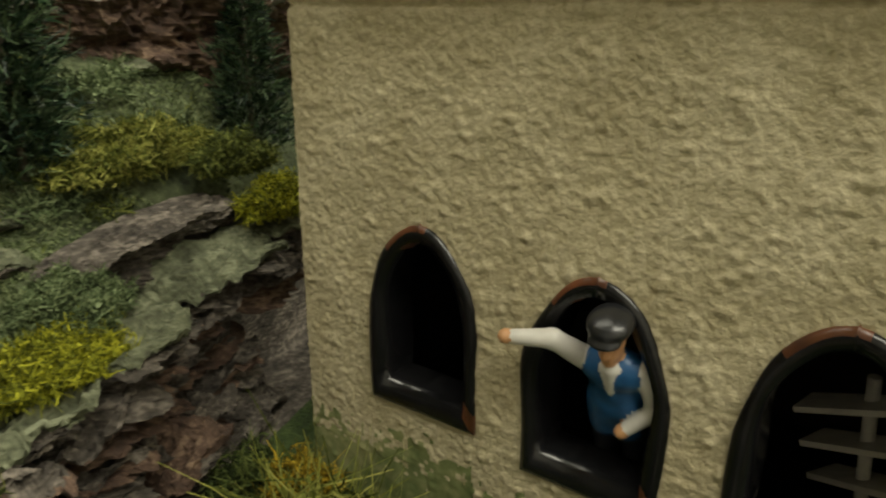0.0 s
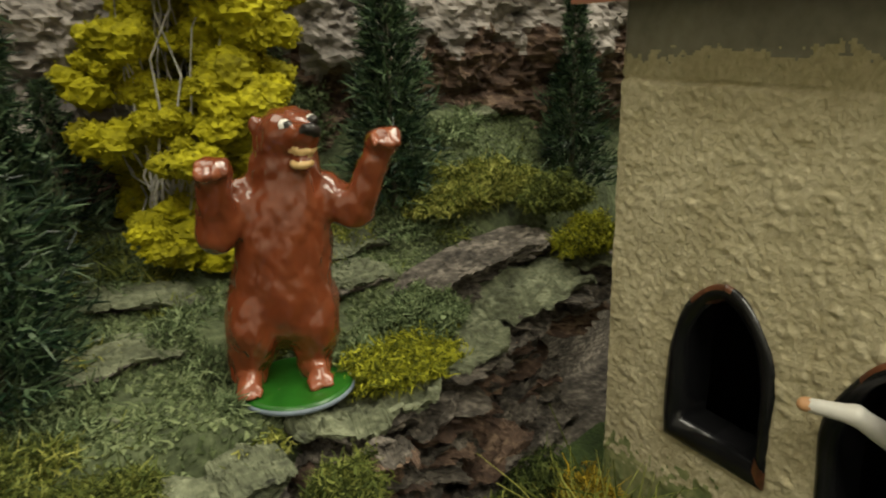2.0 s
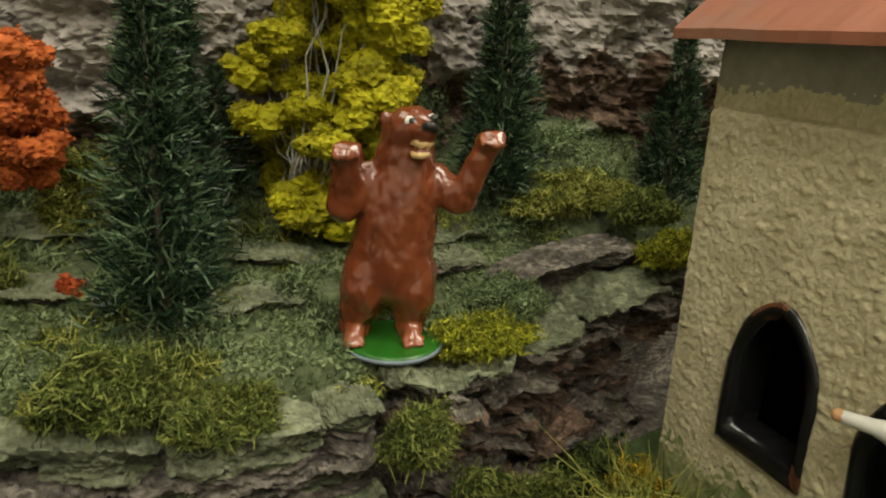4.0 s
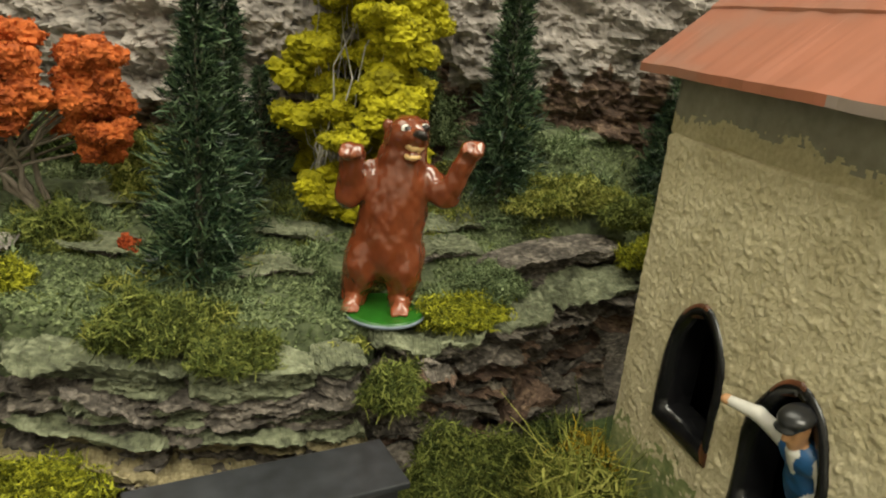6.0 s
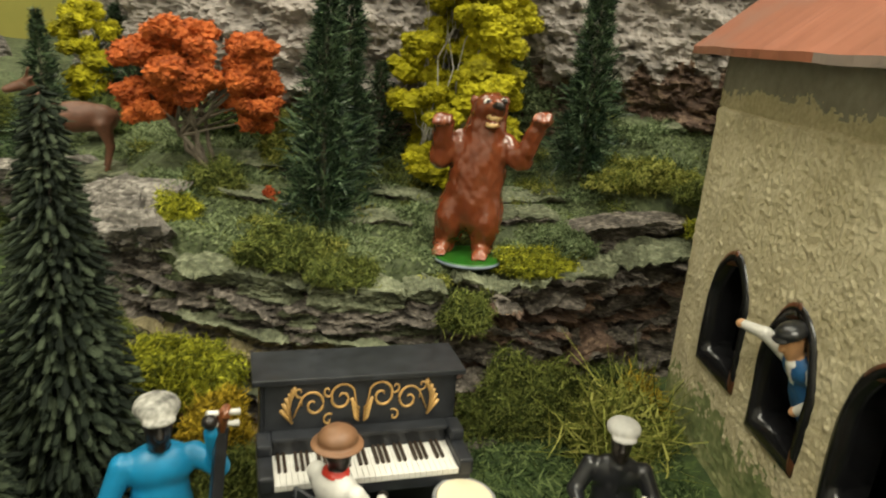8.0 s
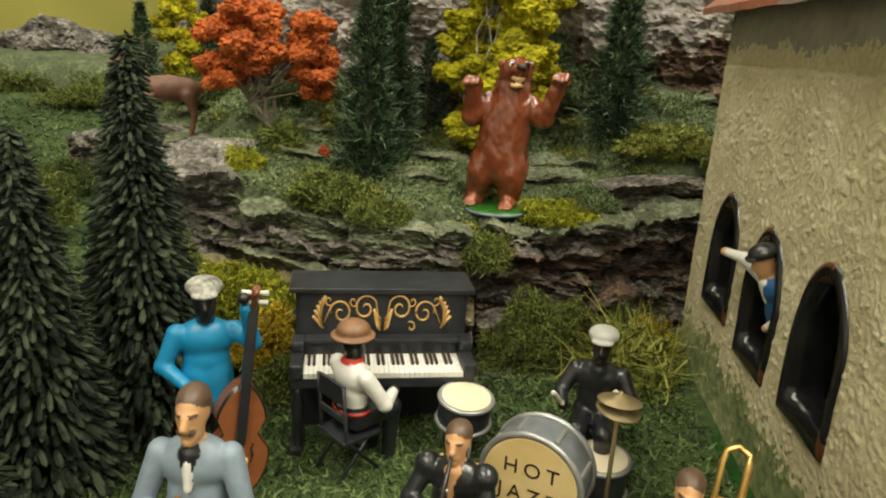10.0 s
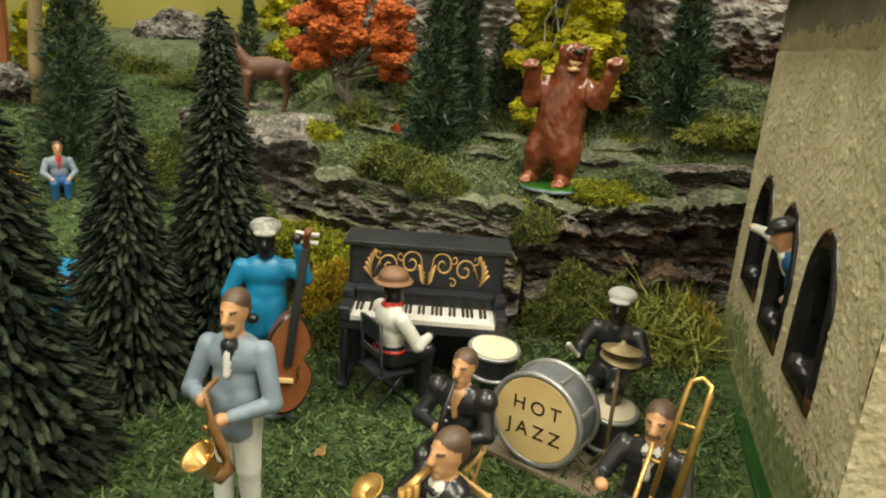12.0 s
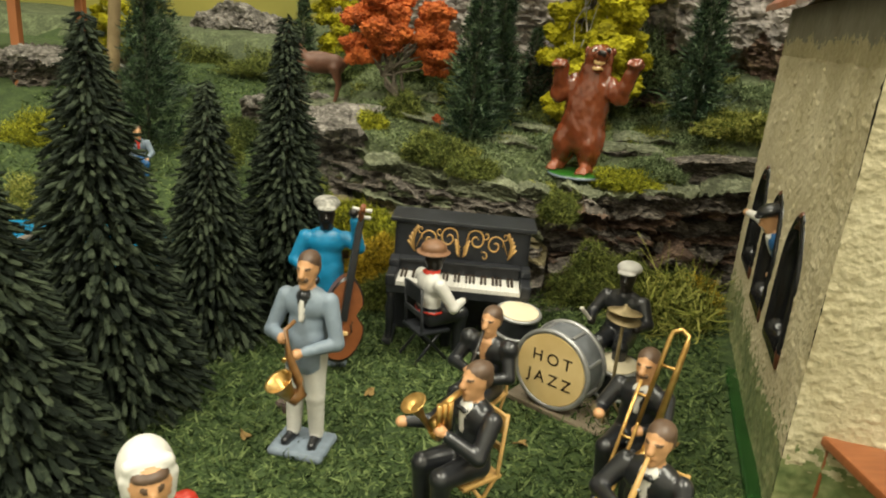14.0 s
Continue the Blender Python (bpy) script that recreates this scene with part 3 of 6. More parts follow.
def leafy(name, c1, c2, c3=None, rough=0.8, vary=0.6):
    return material(name, c1, c2, 500, rough, 0.0, island=vary, c3=c3, spec=0.25)


orange_m = leafy("orange_foam", (0.16, 0.03, 0.008), (0.62, 0.17, 0.04), (0.42, 0.1, 0.022), vary=0.2)
yellow_m = leafy("yellow_foam", (0.12, 0.11, 0.003), (0.46, 0.42, 0.012), (0.29, 0.265, 0.006), vary=0.2)
pine_m = leafy("feather_spruce", (0.005, 0.013, 0.008), (0.105, 0.155, 0.08), (0.018, 0.042, 0.019), 0.35)
fir_m = leafy("dark_spruce", (0.005, 0.009, 0.005), (0.052, 0.068, 0.04), (0.018, 0.027, 0.016), 0.85)
olive_m = leafy("olive_moss", (0.03, 0.042, 0.007), (0.2, 0.22, 0.05), (0.085, 0.11, 0.02))
lime_m = leafy("lime_moss", (0.06, 0.075, 0.01), (0.36, 0.36, 0.09), (0.19, 0.21, 0.035))
gold_m = leafy("golden_moss", (0.12, 0.085, 0.004), (0.55, 0.38, 0.03), (0.34, 0.24, 0.012))
ygreen_m = leafy("yellow_green_moss", (0.07, 0.08, 0.006), (0.42, 0.42, 0.03), (0.215, 0.23, 0.015))
sage_m = leafy("sage_moss", (0.036, 0.052, 0.02), (0.24, 0.3, 0.15), (0.105, 0.148, 0.064))
deep_m = leafy("deep_green_moss", (0.015, 0.025, 0.006), (0.12, 0.15, 0.04), (0.05, 0.075, 0.018))
redtuft_m = leafy("red_foam", (0.2, 0.03, 0.008), (0.6, 0.13, 0.04))
lawnleaf_m = leafy("lawn_fibre", (0.014, 0.03, 0.007), (0.16, 0.21, 0.075), (0.056, 0.092, 0.026))
flake_m = leafy("terrace_flakes", (0.045, 0.062, 0.024), (0.2, 0.24, 0.115), (0.105, 0.137, 0.058))
trunk_m = material("twig_bark", (0.07, 0.055, 0.04), (0.24, 0.2, 0.16), 500, 0.8, 0.5, 0.0004)
birch_m = material("birch_bark", (0.1, 0.09, 0.08), (0.6, 0.57, 0.5), 260, 0.7, 0.4, 0.0003, stretch=(1, 1, 3))


def limb(bm, p0, p1, r0, r1, wob=0.12, n=7):
    p0, p1 = Vector(p0), Vector(p1)
    ln = (p1 - p0).length
    pts = [p0.lerp(p1, i / 6) + (Vector((random.uniform(-1, 1), random.uniform(-1, 1), 0)) * ln * wob * 0.4 if 0 < i < 6 else Vector()) for i in range(7)]
    return tube(bm, pts, [r0 + (r1 - r0) * i / 6 for i in range(7)], n)


def foam_tree(name, x, y, clumps, mat, tmat, label, stems, grains=520, size=0.00075, r0=0.0014):
    """A tree whose crown is made of clumps of loose foam grains on twisted limbs."""
    z = ground_z(x, y) - 0.001
    tree = thing(name, x, y, z, label=label, category="tree")
    bm = bmesh.new()
    for i, (cx, cy, cz, r) in enumerate(clumps):
        if i < stems:
            limb(bm, (random.uniform(-0.002, 0.002), random.uniform(-0.002, 0.002), 0), (cx * 0.8, cy * 0.8, cz), r0, r0 * 0.3)
        else:
            k = clumps[i % stems]
            limb(bm, (k[0] * 0.5, k[1] * 0.5, k[2] * 0.6), (cx, cy, cz), r0 * 0.5, r0 * 0.2)
    part("trunk", bm, tmat, tree)
    bm = bmesh.new()
    bmesh.ops.create_icosphere(bm, subdivisions=3, radius=1.0)
    ball = np.array([v.co[:] for v in bm.verts])
    tris = np.array([[v.index for v in f.verts] for f in bm.faces])
    bm.free()
    V, F, G, base = [], [], [], 0
    for cx, cy, cz, r in clumps:
        for c in unit(9):
            q = np.array((cx, cy, cz)) + c * r * 0.62 * np.array((1.0, 1.0, 0.6)) * RNG.uniform(0.7, 1.1)
            rr = r * RNG.uniform(0.28, 0.5)
            off = RNG.uniform(0, 50)
            lump = 0.45 + 0.75 * fbm(ball[:, 0] * 2.6 + off, ball[:, 1] * 2.6, ball[:, 2] * 2.6, 4) + 0.3 * RNG.uniform(-0.5, 0.5, len(ball))
            w = q + ball * (rr * lump)[:, None] * np.array((1.15, 1.15, 0.85))
            V.append(w)
            F.append(tris + base)
            base += len(ball)
            G.append(w[RNG.integers(0, len(w), int(grains * 0.16))] + unit(int(grains * 0.16)) * 0.0006)
    gv, gf = granules(np.concatenate(G), size * 0.85)
    V, F = np.concatenate(V + [gv]), np.concatenate(F + [gf + base])
    part("crown", np_mesh("crown", V, F, mat, smooth=False), None, tree)
    return tree


def clump_set(n, cx, cz0, cz1, rx, rmin, rmax, seed, lean=0.0):
    r = random.Random(seed)
    out = []
    for i in range(n):
        t = (i + r.random()) / n
        z = cz0 + (cz1 - cz0) * t
        w = rx * (0.5 + 0.6 * math.sin(math.pi * min(1, 0.12 + 0.82 * t)))
        a = r.uniform(0, 6.283)
        out.append((cx + w * math.cos(a) * r.uniform(0.3, 1) + lean * t, w * math.sin(a) * 0.75, z, r.uniform(rmin, rmax)))
    return out


maple = clump_set(18, -0.0165, 0.027, 0.058, 0.015, 0.0085, 0.0115, 3) + clump_set(13, 0.017, 0.024, 0.054, 0.0095, 0.008, 0.0105, 8)
foam_tree("maple_tree", -0.0285, 0.181, maple, orange_m, trunk_m, "small autumn tree with bright orange foam leaves", 6, 620, r0=0.0013)
yel = clump_set(46, 0.004, 0.006, 0.1, 0.03, 0.0085, 0.0135, 5, 0.014)
yel += clump_set(20, 0.004, 0.014, 0.09, 0.013, 0.007, 0.011, 21, 0.012)
foam_tree("birch_tree", 0.062, 0.178, yel, yellow_m, birch_m, "bright yellow autumn birch behind the bear", 4, 560, r0=0.0009)
foam_tree("birch_tree", 0.125, 0.222, clump_set(16, 0, 0.03, 0.085, 0.02, 0.008, 0.011, 9), yellow_m, birch_m, "yellow autumn birch before the cliff", 4, 480)
foam_tree("birch_tree", -0.085, 0.31, clump_set(12, 0, 0.012, 0.055, 0.018, 0.008, 0.012, 14), yellow_m, birch_m, "yellow autumn shrub at the far end of the terrace", 4, 480)


def feather_spruce(x, y, top, r, label, dens=1.0):
    z = ground_z(x, y) - 0.001
    h = top - z
    tree = thing("spruce_tree", x, y, z, label=label, category="tree", group="feathery spruces")
    part("trunk", cyl(bmesh.new(), (0, 0, 0), (0, 0, h * 0.97), 0.0011, 0.0003, 8), trunk_m, tree)
    n = int(7600 * dens * h / 0.09)
    t = RNG.uniform(0.03, 1, n) ** 1.05
    a = RNG.uniform(0, 6.283, n)
    whorl = 0.78 + 0.34 * np.sin(t * 52 + np.sin(a * 3 + x * 900) * 2) + 1.1 * (vnoise(a * 1.7 + x * 700, t * 13, 0.2) - 0.5)
    rad = r * 1.22 * (1 - t) ** 1.12 * whorl * RNG.uniform(0.1, 1, n) ** 0.5 + 0.0008
    p = np.stack([rad * np.cos(a), rad * np.sin(a), t * h + 0.002], 1)
    d = np.stack([np.cos(a), np.sin(a), RNG.uniform(-0.1, 1.1, n)], 1) + 0.7 * unit(n)
    d /= np.linalg.norm(d, axis=1)[:, None]
    V, F = strands(p, d, RNG.uniform(0.003, 0.0075, n) * (0.35 + 0.65 * (1 - t)), RNG.uniform(0.0004, 0.0009, n), 0.3, 2)
    part("crown", np_mesh("crown", V, F, pine_m, smooth=False), None, tree)
    return tree


feather_spruce(0.0105, 0.14, 0.166, 0.0118, "tall feathery dark green spruce beside the bear")
feather_spruce(0.0235, 0.165, 0.17, 0.0098, "slim feathery spruce behind its twin")
feather_spruce(0.126, 0.156, 0.18, 0.0118, "tall feathery dark green spruce on the slope")
feather_spruce(0.2, 0.141, 0.15, 0.0135, "small feathery spruce beside the stucco house", 0.8)
feather_spruce(0.095, 0.205, 0.175, 0.016, "feathery spruce among the yellow birches", 0.7)
feather_spruce(-0.178, 0.2, 0.15, 0.02, "tall dark spruce beyond the lawn", 1.0)
feather_spruce(-0.055, 0.3, 0.13, 0.02, "dark spruce at the foot of the cliff", 0.8)
feather_spruce(-0.075, 0.33, 0.14, 0.024, "broad dark spruce at the back of the terrace", 0.8)
feather_spruce(0.045, 0.2, 0.125, 0.013, "low dark spruce under the birch", 0.6)


def fir(x, y, top, r, label):
    """A model fir of many drooping tufts in whorls."""
    z = ground_z(x, y) - 0.001
    h = top - z
    tree = thing("fir_tree", x, y, z, label=label, category="tree", group="dark firs at the lawn")
    part("trunk", cyl(bmesh.new(), (0, 0, 0), (0, 0, h * 0.96), 0.0022, 0.0004, 10), trunk_m, tree)
    P, D, L, W = [], [], [], []
    z0 = 0.004
    while z0 < h - 0.002:
        t = z0 / h
        rr = r * (1 - t) ** 0.9 + 0.001
        n = max(5, int(2 * math.pi * rr / 0.0018))
        a = np.linspace(0, 6.283, n, endpoint=False) + RNG.uniform(0, 6.28) + RNG.uniform(-0.12, 0.12, n)
        for f in (0.4, 0.72, 1.0):
            q = rr * f * RNG.uniform(0.82, 1.12, n)
            P.append(np.stack([q * np.cos(a), q * np.sin(a), np.full(n, z0) + (1 - f) * 0.004 + RNG.uniform(-0.001, 0.001, n)], 1))
            dd = np.stack([np.cos(a), np.sin(a), RNG.uniform(-0.75, -0.15, n)], 1) + 0.25 * unit(n)
            D.append(dd / np.linalg.norm(dd, axis=1)[:, None])
            k = 0.65 + 0.35 * (1 - t)
            L.append(RNG.uniform(0.0036, 0.006, n) * k)
            W.append(RNG.uniform(0.0007, 0.0012, n) * k)
        z0 += 0.0034 * (0.75 + 0.4 * (1 - t))
    P, D, L, W = np.concatenate(P), np.concatenate(D), np.concatenate(L), np.concatenate(W)
    n = len(P)
    s1 = np.cross(D, np.array((0.0, 0.1, 1.0)))
    s1 /= np.linalg.norm(s1, axis=1)[:, None] + 1e-9
    s2 = np.cross(s1, D)
    ring = []
    for tt, k in ((-0.35, 0.3), (0.2, 1.0), (0.8, 0.95)):
        for j in range(5):
            an = j * 1.2566
            ring.append(P + D * (L * tt)[:, None] + (s1 * math.cos(an) + s2 * math.sin(an) * 0.7) * (W * k)[:, None])
    ring.append(P + D * L[:, None])
    V = np.stack(ring, 1).reshape(-1, 3)
    f = [(r0 * 5 + j, r0 * 5 + (j + 1) % 5, r0 * 5 + 5 + (j + 1) % 5) for r0 in (0, 1) for j in range(5)]
    f += [(r0 * 5 + j, r0 * 5 + 5 + (j + 1) % 5, r0 * 5 + 5 + j) for r0 in (0, 1) for j in range(5)]
    f += [(10 + j, 10 + (j + 1) % 5, 15) for j in range(5)]
    F = (np.arange(n)[:, None, None] * 16 + np.array(f)[None]).reshape(-1, 3)
    m = len(P) * 3
    pick = RNG.integers(0, n, m)
    p2 = P[pick] + D[pick] * (L[pick] * RNG.uniform(0, 0.9, m))[:, None] + unit(m) * W[pick][:, None] * 0.8
    d2 = D[pick] + 0.9 * unit(m)
    d2 /= np.linalg.norm(d2, axis=1)[:, None]
    V2, F2 = strands(p2, d2, RNG.uniform(0.0014, 0.0032, m), RNG.uniform(0.0002, 0.0004, m), 0.2, 1)
    F2 = np.concatenate([F2[:, [0, 1, 2]], F2[:, [0, 2, 3]]]) + len(V)
    part("crown", np_mesh("crown", np.concatenate([V, V2]), np.concatenate([F, F2]), fir_m, smooth=False), None, tree)
    return tree


fir(-0.105, -0.012, 0.121, 0.027, "tall blackish-green model fir at the lawn's edge")
fir(-0.088, 0.038, 0.1005, 0.019, "smaller blackish-green model fir")
fir(-0.066, 0.068, 0.1235, 0.02, "slim blackish-green fir behind the bass player")
fir(-0.108, -0.066, 0.1, 0.027, "broad blackish-green fir at the lawn's edge")


def moss(name, x, y, z, rx, ry, rz, mat, n, label, length=0.007, width=0.0006, bend=0.7, category="bush"):
    """A cushion of curling lichen strands."""
    n = int(n * 3.0)
    u = unit(n)
    u[:, 2] = np.abs(u[:, 2])
    k = RNG.uniform(0.35, 1.0, n)[:, None] ** 0.5 * (0.35 + 1.3 * fbm(u[:, 0] * 2.4 + x * 99, u[:, 1] * 2.4, u[:, 2] * 2.4, 3))[:, None]
    p = u * k * np.array((rx, ry, rz))
    d = 0.45 * u + unit(n)
    d /= np.linalg.norm(d, axis=1)[:, None]
    p = p - d * length * 0.25
    V, F = strands(p, d, RNG.uniform(0.25, 0.62, n) * length, RNG.uniform(0.5, 1.2, n) * width, bend * 1.0, 4)
    core = granules(u[: n // 2] * k[: n // 2] * np.array((rx, ry, rz)) * 0.85, width * 1.5)
    F3 = np.concatenate([F[:, [0, 1, 2]], F[:, [0, 2, 3]]])
    ob = new(name, np_mesh(name, np.concatenate([V, core[0]]), np.concatenate([F3, core[1] + len(V)]), mat, smooth=False))
    ob.matrix_world = pose(x, y, z)
    return tagged(ob, label, category)


B = "lichen_bush"
moss(B, -0.043, 0.106, 0.022, 0.023, 0.014, 0.022, ygreen_m, 4200, "large yellow-green lichen bush below the grey bark", 0.006)
moss(B, -0.03, 0.087, 0.012, 0.012, 0.009, 0.02, gold_m, 1900, "golden-orange lichen bush beside the piano", 0.006)
moss(B, -0.026, 0.08, 0.002, 0.014, 0.009, 0.014, olive_m, 1500, "olive lichen tuft beside the piano", 0.006)
moss(B, 0.078, 0.088, 0.006, 0.026, 0.014, 0.026, olive_m, 5200, "dense olive lichen bush behind the drums", 0.007)
moss(B, 0.1, 0.066, 0.006, 0.02, 0.016, 0.022, lime_m, 480, "wispy light green lichen bush near the house", 0.028, 0.001, 0.9)
moss(B, 0.102, 0.07, 0.004, 0.02, 0.012, 0.014, olive_m, 1500, "olive undergrowth below the wispy bush", 0.008)
moss(B, 0.118, 0.078, 0.01, 0.011, 0.008, 0.018, gold_m, 900, "golden lichen tuft at the house corner", 0.008)
moss(B, 0.168, 0.112, 0.07, 0.013, 0.009, 0.01, ygreen_m, 1500, "bright yellow lichen tuft at the house corner", 0.004)
moss(B, 0.085, 0.111, 0.0595, 0.015, 0.01, 0.006, ygreen_m, 2200, "yellow lichen cushion at the bear's feet", 0.005)
moss(B, 0.098, 0.119, 0.062, 0.014, 0.01, 0.011, sage_m, 3000, "sage green lichen cushion beside the bear", 0.004)
moss(B, -0.003, 0.121, 0.062, 0.017, 0.011, 0.012, olive_m, 3000, "olive lichen cushion on the bark ledge", 0.006)
moss(B, 0.012, 0.106, 0.06, 0.012, 0.008, 0.007, olive_m, 1400, "olive lichen tuft hanging over the ledge", 0.007)
moss(B, -0.043, 0.15, 0.068, 0.011, 0.009, 0.012, ygreen_m, 1800, "yellow-green lichen tuft on the grey bark", 0.005)
moss(B, -0.028, 0.166, 0.074, 0.013, 0.008, 0.013, olive_m, 1300, "brownish lichen tuft under the orange tree", 0.008)
moss(B, 0.053, 0.092, 0.046, 0.008, 0.006, 0.012, olive_m, 1300, "moss hanging in the cleft of the ledge", 0.007)
moss(B, 0.15, 0.146, 0.083, 0.022, 0.012, 0.013, lime_m, 2600, "light green moss bank on the slope", 0.007)
moss(B, 0.172, 0.128, 0.08, 0.014, 0.01, 0.01, olive_m, 1500, "olive moss tuft beside the small spruce", 0.005)
moss(B, 0.165, 0.15, 0.084, 0.02, 0.01, 0.009, lime_m, 2000, "light green moss on the slope", 0.006)
moss(B, 0.085, 0.19, 0.084, 0.014, 0.01, 0.04, deep_m, 1800, "tall deep green shrub behind the bear", 0.012, 0.0006, 0.2)
moss(B, 0.11, 0.196, 0.1, 0.02, 0.01, 0.03, sage_m, 2200, "sage green shrub against the cliff", 0.005)
moss(B, 0.005, 0.19, 0.084, 0.014, 0.01, 0.022, lime_m, 1600, "light green shrub behind the spruces", 0.005)
moss(B, 0.2, 0.176, 0.106, 0.024, 0.012, 0.012, lime_m, 2600, "bright green moss bank below the cliff", 0.006)
moss(B, -0.01, 0.225, 0.088, 0.026, 0.012, 0.014, deep_m, 1800, "deep green hedge behind the orange tree", 0.009, 0.0006, 0.3)
moss(B, -0.06, 0.26, 0.085, 0.03, 0.012, 0.016, deep_m, 2200, "deep green grass bank at the back", 0.012, 0.0006, 0.3)
moss(B, -0.12, 0.33, 0.075, 0.06, 0.014, 0.02, olive_m, 3000, "long olive hedge far behind the firs", 0.008)
moss(B, -0.19, 0.15, 0.02, 0.014, 0.01, 0.028, gold_m, 1500, "golden shrub beyond the firs", 0.006)
moss(B, -0.13, 0.17, 0.04, 0.016, 0.01, 0.025, olive_m, 1500, "olive shrub beyond the firs", 0.008)
moss(B, -0.17, 0.05, 0.0, 0.02, 0.014, 0.025, ygreen_m, 2000, "yellow-green shrub beside the pond", 0.006)
moss(B, 0.118, 0.092, 0.004, 0.016, 0.01, 0.022, deep_m, 1800, "deep green lichen in the hollow under the ledge", 0.008)
moss("red_tuft", -0.0065, 0.16, 0.0735, 0.0032, 0.003, 0.005, redtuft_m, 500, "small red foam tuft on the terrace", 0.0012, 0.0008, category="tuft")


def scatter(name, x0, x1, y0, y1, n, mat, keep, kind_of, length, width, label):
    x, y = RNG.uniform(x0, x1, n), RNG.uniform(y0, y1, n)
    ok = keep(x, y)
    x, y = x[ok], y[ok]
    p = np.stack([x, y, height(x, y)], 1)
    n = len(p)
    if kind_of == "grain":
        V, F = granules(p, length, 0.7)
    else:
        d = np.stack([RNG.normal(size=n), RNG.normal(size=n), RNG.uniform(0.1, 0.8, n)], 1)
        d /= np.linalg.norm(d, axis=1)[:, None]
        V, F = strands(p, d, RNG.uniform(0.4, 1.2, n) * length, RNG.uniform(0.6, 1.4, n) * width, 0.35, 2)
    return tagged(new(name, np_mesh(name, V, F, mat, smooth=False)), label, "groundcover", kind="stuff")


def lawn_zone(x, y):
    return (y < np.interp(x, EDGE_X, EDGE_Y) - 0.004) & ((x - 0.1325) * -0.9623 + (y - 0.083) * 0.272 > 0.006)


def terrace_zone(x, y):
    w = np.interp(x, WALL_X, WALL_Y)
    return (y > np.interp(x, EDGE_X, EDGE_Y) + 0.004) & (y < w + 0.02) & (fbm(x * 70, y * 70, 0.2, 3) > 0.36)


scatter("lawn_fibres", -0.16, 0.13, -0.15, 0.12, 60000, lawnleaf_m, lawn_zone, "strand", 0.0034, 0.00075, "dark green shredded turf fibres on the lawn")
scatter("lawn_fibres", -0.28, 0.1, 0.02, 0.34, 26000, lawnleaf_m, lambda x, y: lawn_zone(x, y) & (x < -0.05), "strand", 0.004, 0.0009, "green turf fibres beyond the firs")
scatter("turf_flakes", -0.12, 0.2, 0.1, 0.28, 110000, flake_m, terrace_zone, "grain", 0.0007, 0, "grey-green turf flakes on the terrace")
scatter("turf_strands", -0.12, 0.2, 0.1, 0.28, 34000, flake_m, lambda x, y: terrace_zone(x, y), "strand", 0.003, 0.0006, "sage green moss shreds on the terrace")
scatter("turf_strands", -0.12, 0.2, 0.1, 0.28, 12000, olive_m, lambda x, y: terrace_zone(x, y) & (fbm(x * 45, y * 45, 5.2, 2) > 0.5), "strand", 0.0035, 0.0006, "olive moss shreds on the terrace")


def moss_lumps(name, n, mat, seed, label):
    r = np.random.default_rng(seed)
    P, D = [], []
    while n > 0:
        x, y = r.uniform(-0.09, 0.19), r.uniform(0.104, 0.22)
        if not terrace_zone(np.array([x]), np.array([y]))[0] or math.hypot(x - 0.0605, y - 0.119) < 0.016:
            continue
        n -= 1
        k, rad = int(r.uniform(160, 330)), r.uniform(0.003, 0.0075)
        u = unit(k)
        u[:, 2] = np.abs(u[:, 2])
        P.append(np.array((x, y, ground_z(x, y) - 0.0005)) + u * np.array((1.3, 0.9, 0.55)) * rad * RNG.uniform(0.4, 1, (k, 1)) ** 0.5)
        d = 0.5 * u + unit(k)
        D.append(d / np.linalg.norm(d, axis=1)[:, None])
    P, D = np.concatenate(P), np.concatenate(D)
    V, F = strands(P, D, RNG.uniform(0.0012, 0.0034, len(P)), RNG.uniform(0.0004, 0.0009, len(P)), 0.7, 3)
    return tagged(new(name, np_mesh(name, V, F, mat, smooth=False)), label, "groundcover", kind="stuff")


moss_lumps("moss_lumps", 90, sage_m, 3, "sage green moss lumps strewn over the terrace")
moss_lumps("moss_lumps", 30, olive_m, 5, "olive moss lumps strewn over the terrace")
moss_lumps("moss_lumps", 40, lime_m, 9, "light green moss lumps strewn over the terrace")
moss(B, 0.086, 0.113, 0.06, 0.018, 0.008, 0.007, ygreen_m, 1500, "spreading yellow lichen beside the bear's stand", 0.006)
moss(B, -0.07, 0.128, 0.035, 0.014, 0.012, 0.02, olive_m, 1500, "olive lichen bush under the grey bark", 0.006)
feather_spruce(-0.105, 0.285, 0.135, 0.017, "dark spruce behind the deer", 0.8)

# ---- modelled figures ----


def cap_d(P, a, b, r0, r1):
    a, b = np.array(a, float), np.array(b, float)
    ab = b - a
    t = np.clip(((P - a) @ ab) / (ab @ ab + 1e-12), 0, 1)
    return np.linalg.norm(P - a - t[:, None] * ab, axis=1) - (r0 + t * (r1 - r0))


def ell_d(P, c, r):
    q = (P - np.array(c, float)) / np.array(r, float)
    k = np.linalg.norm(q, axis=1)
    return (k - 1) * min(r) * np.where(k < 1, 1, 1.0) * (1 + 0.35 * (max(r) / min(r) - 1))


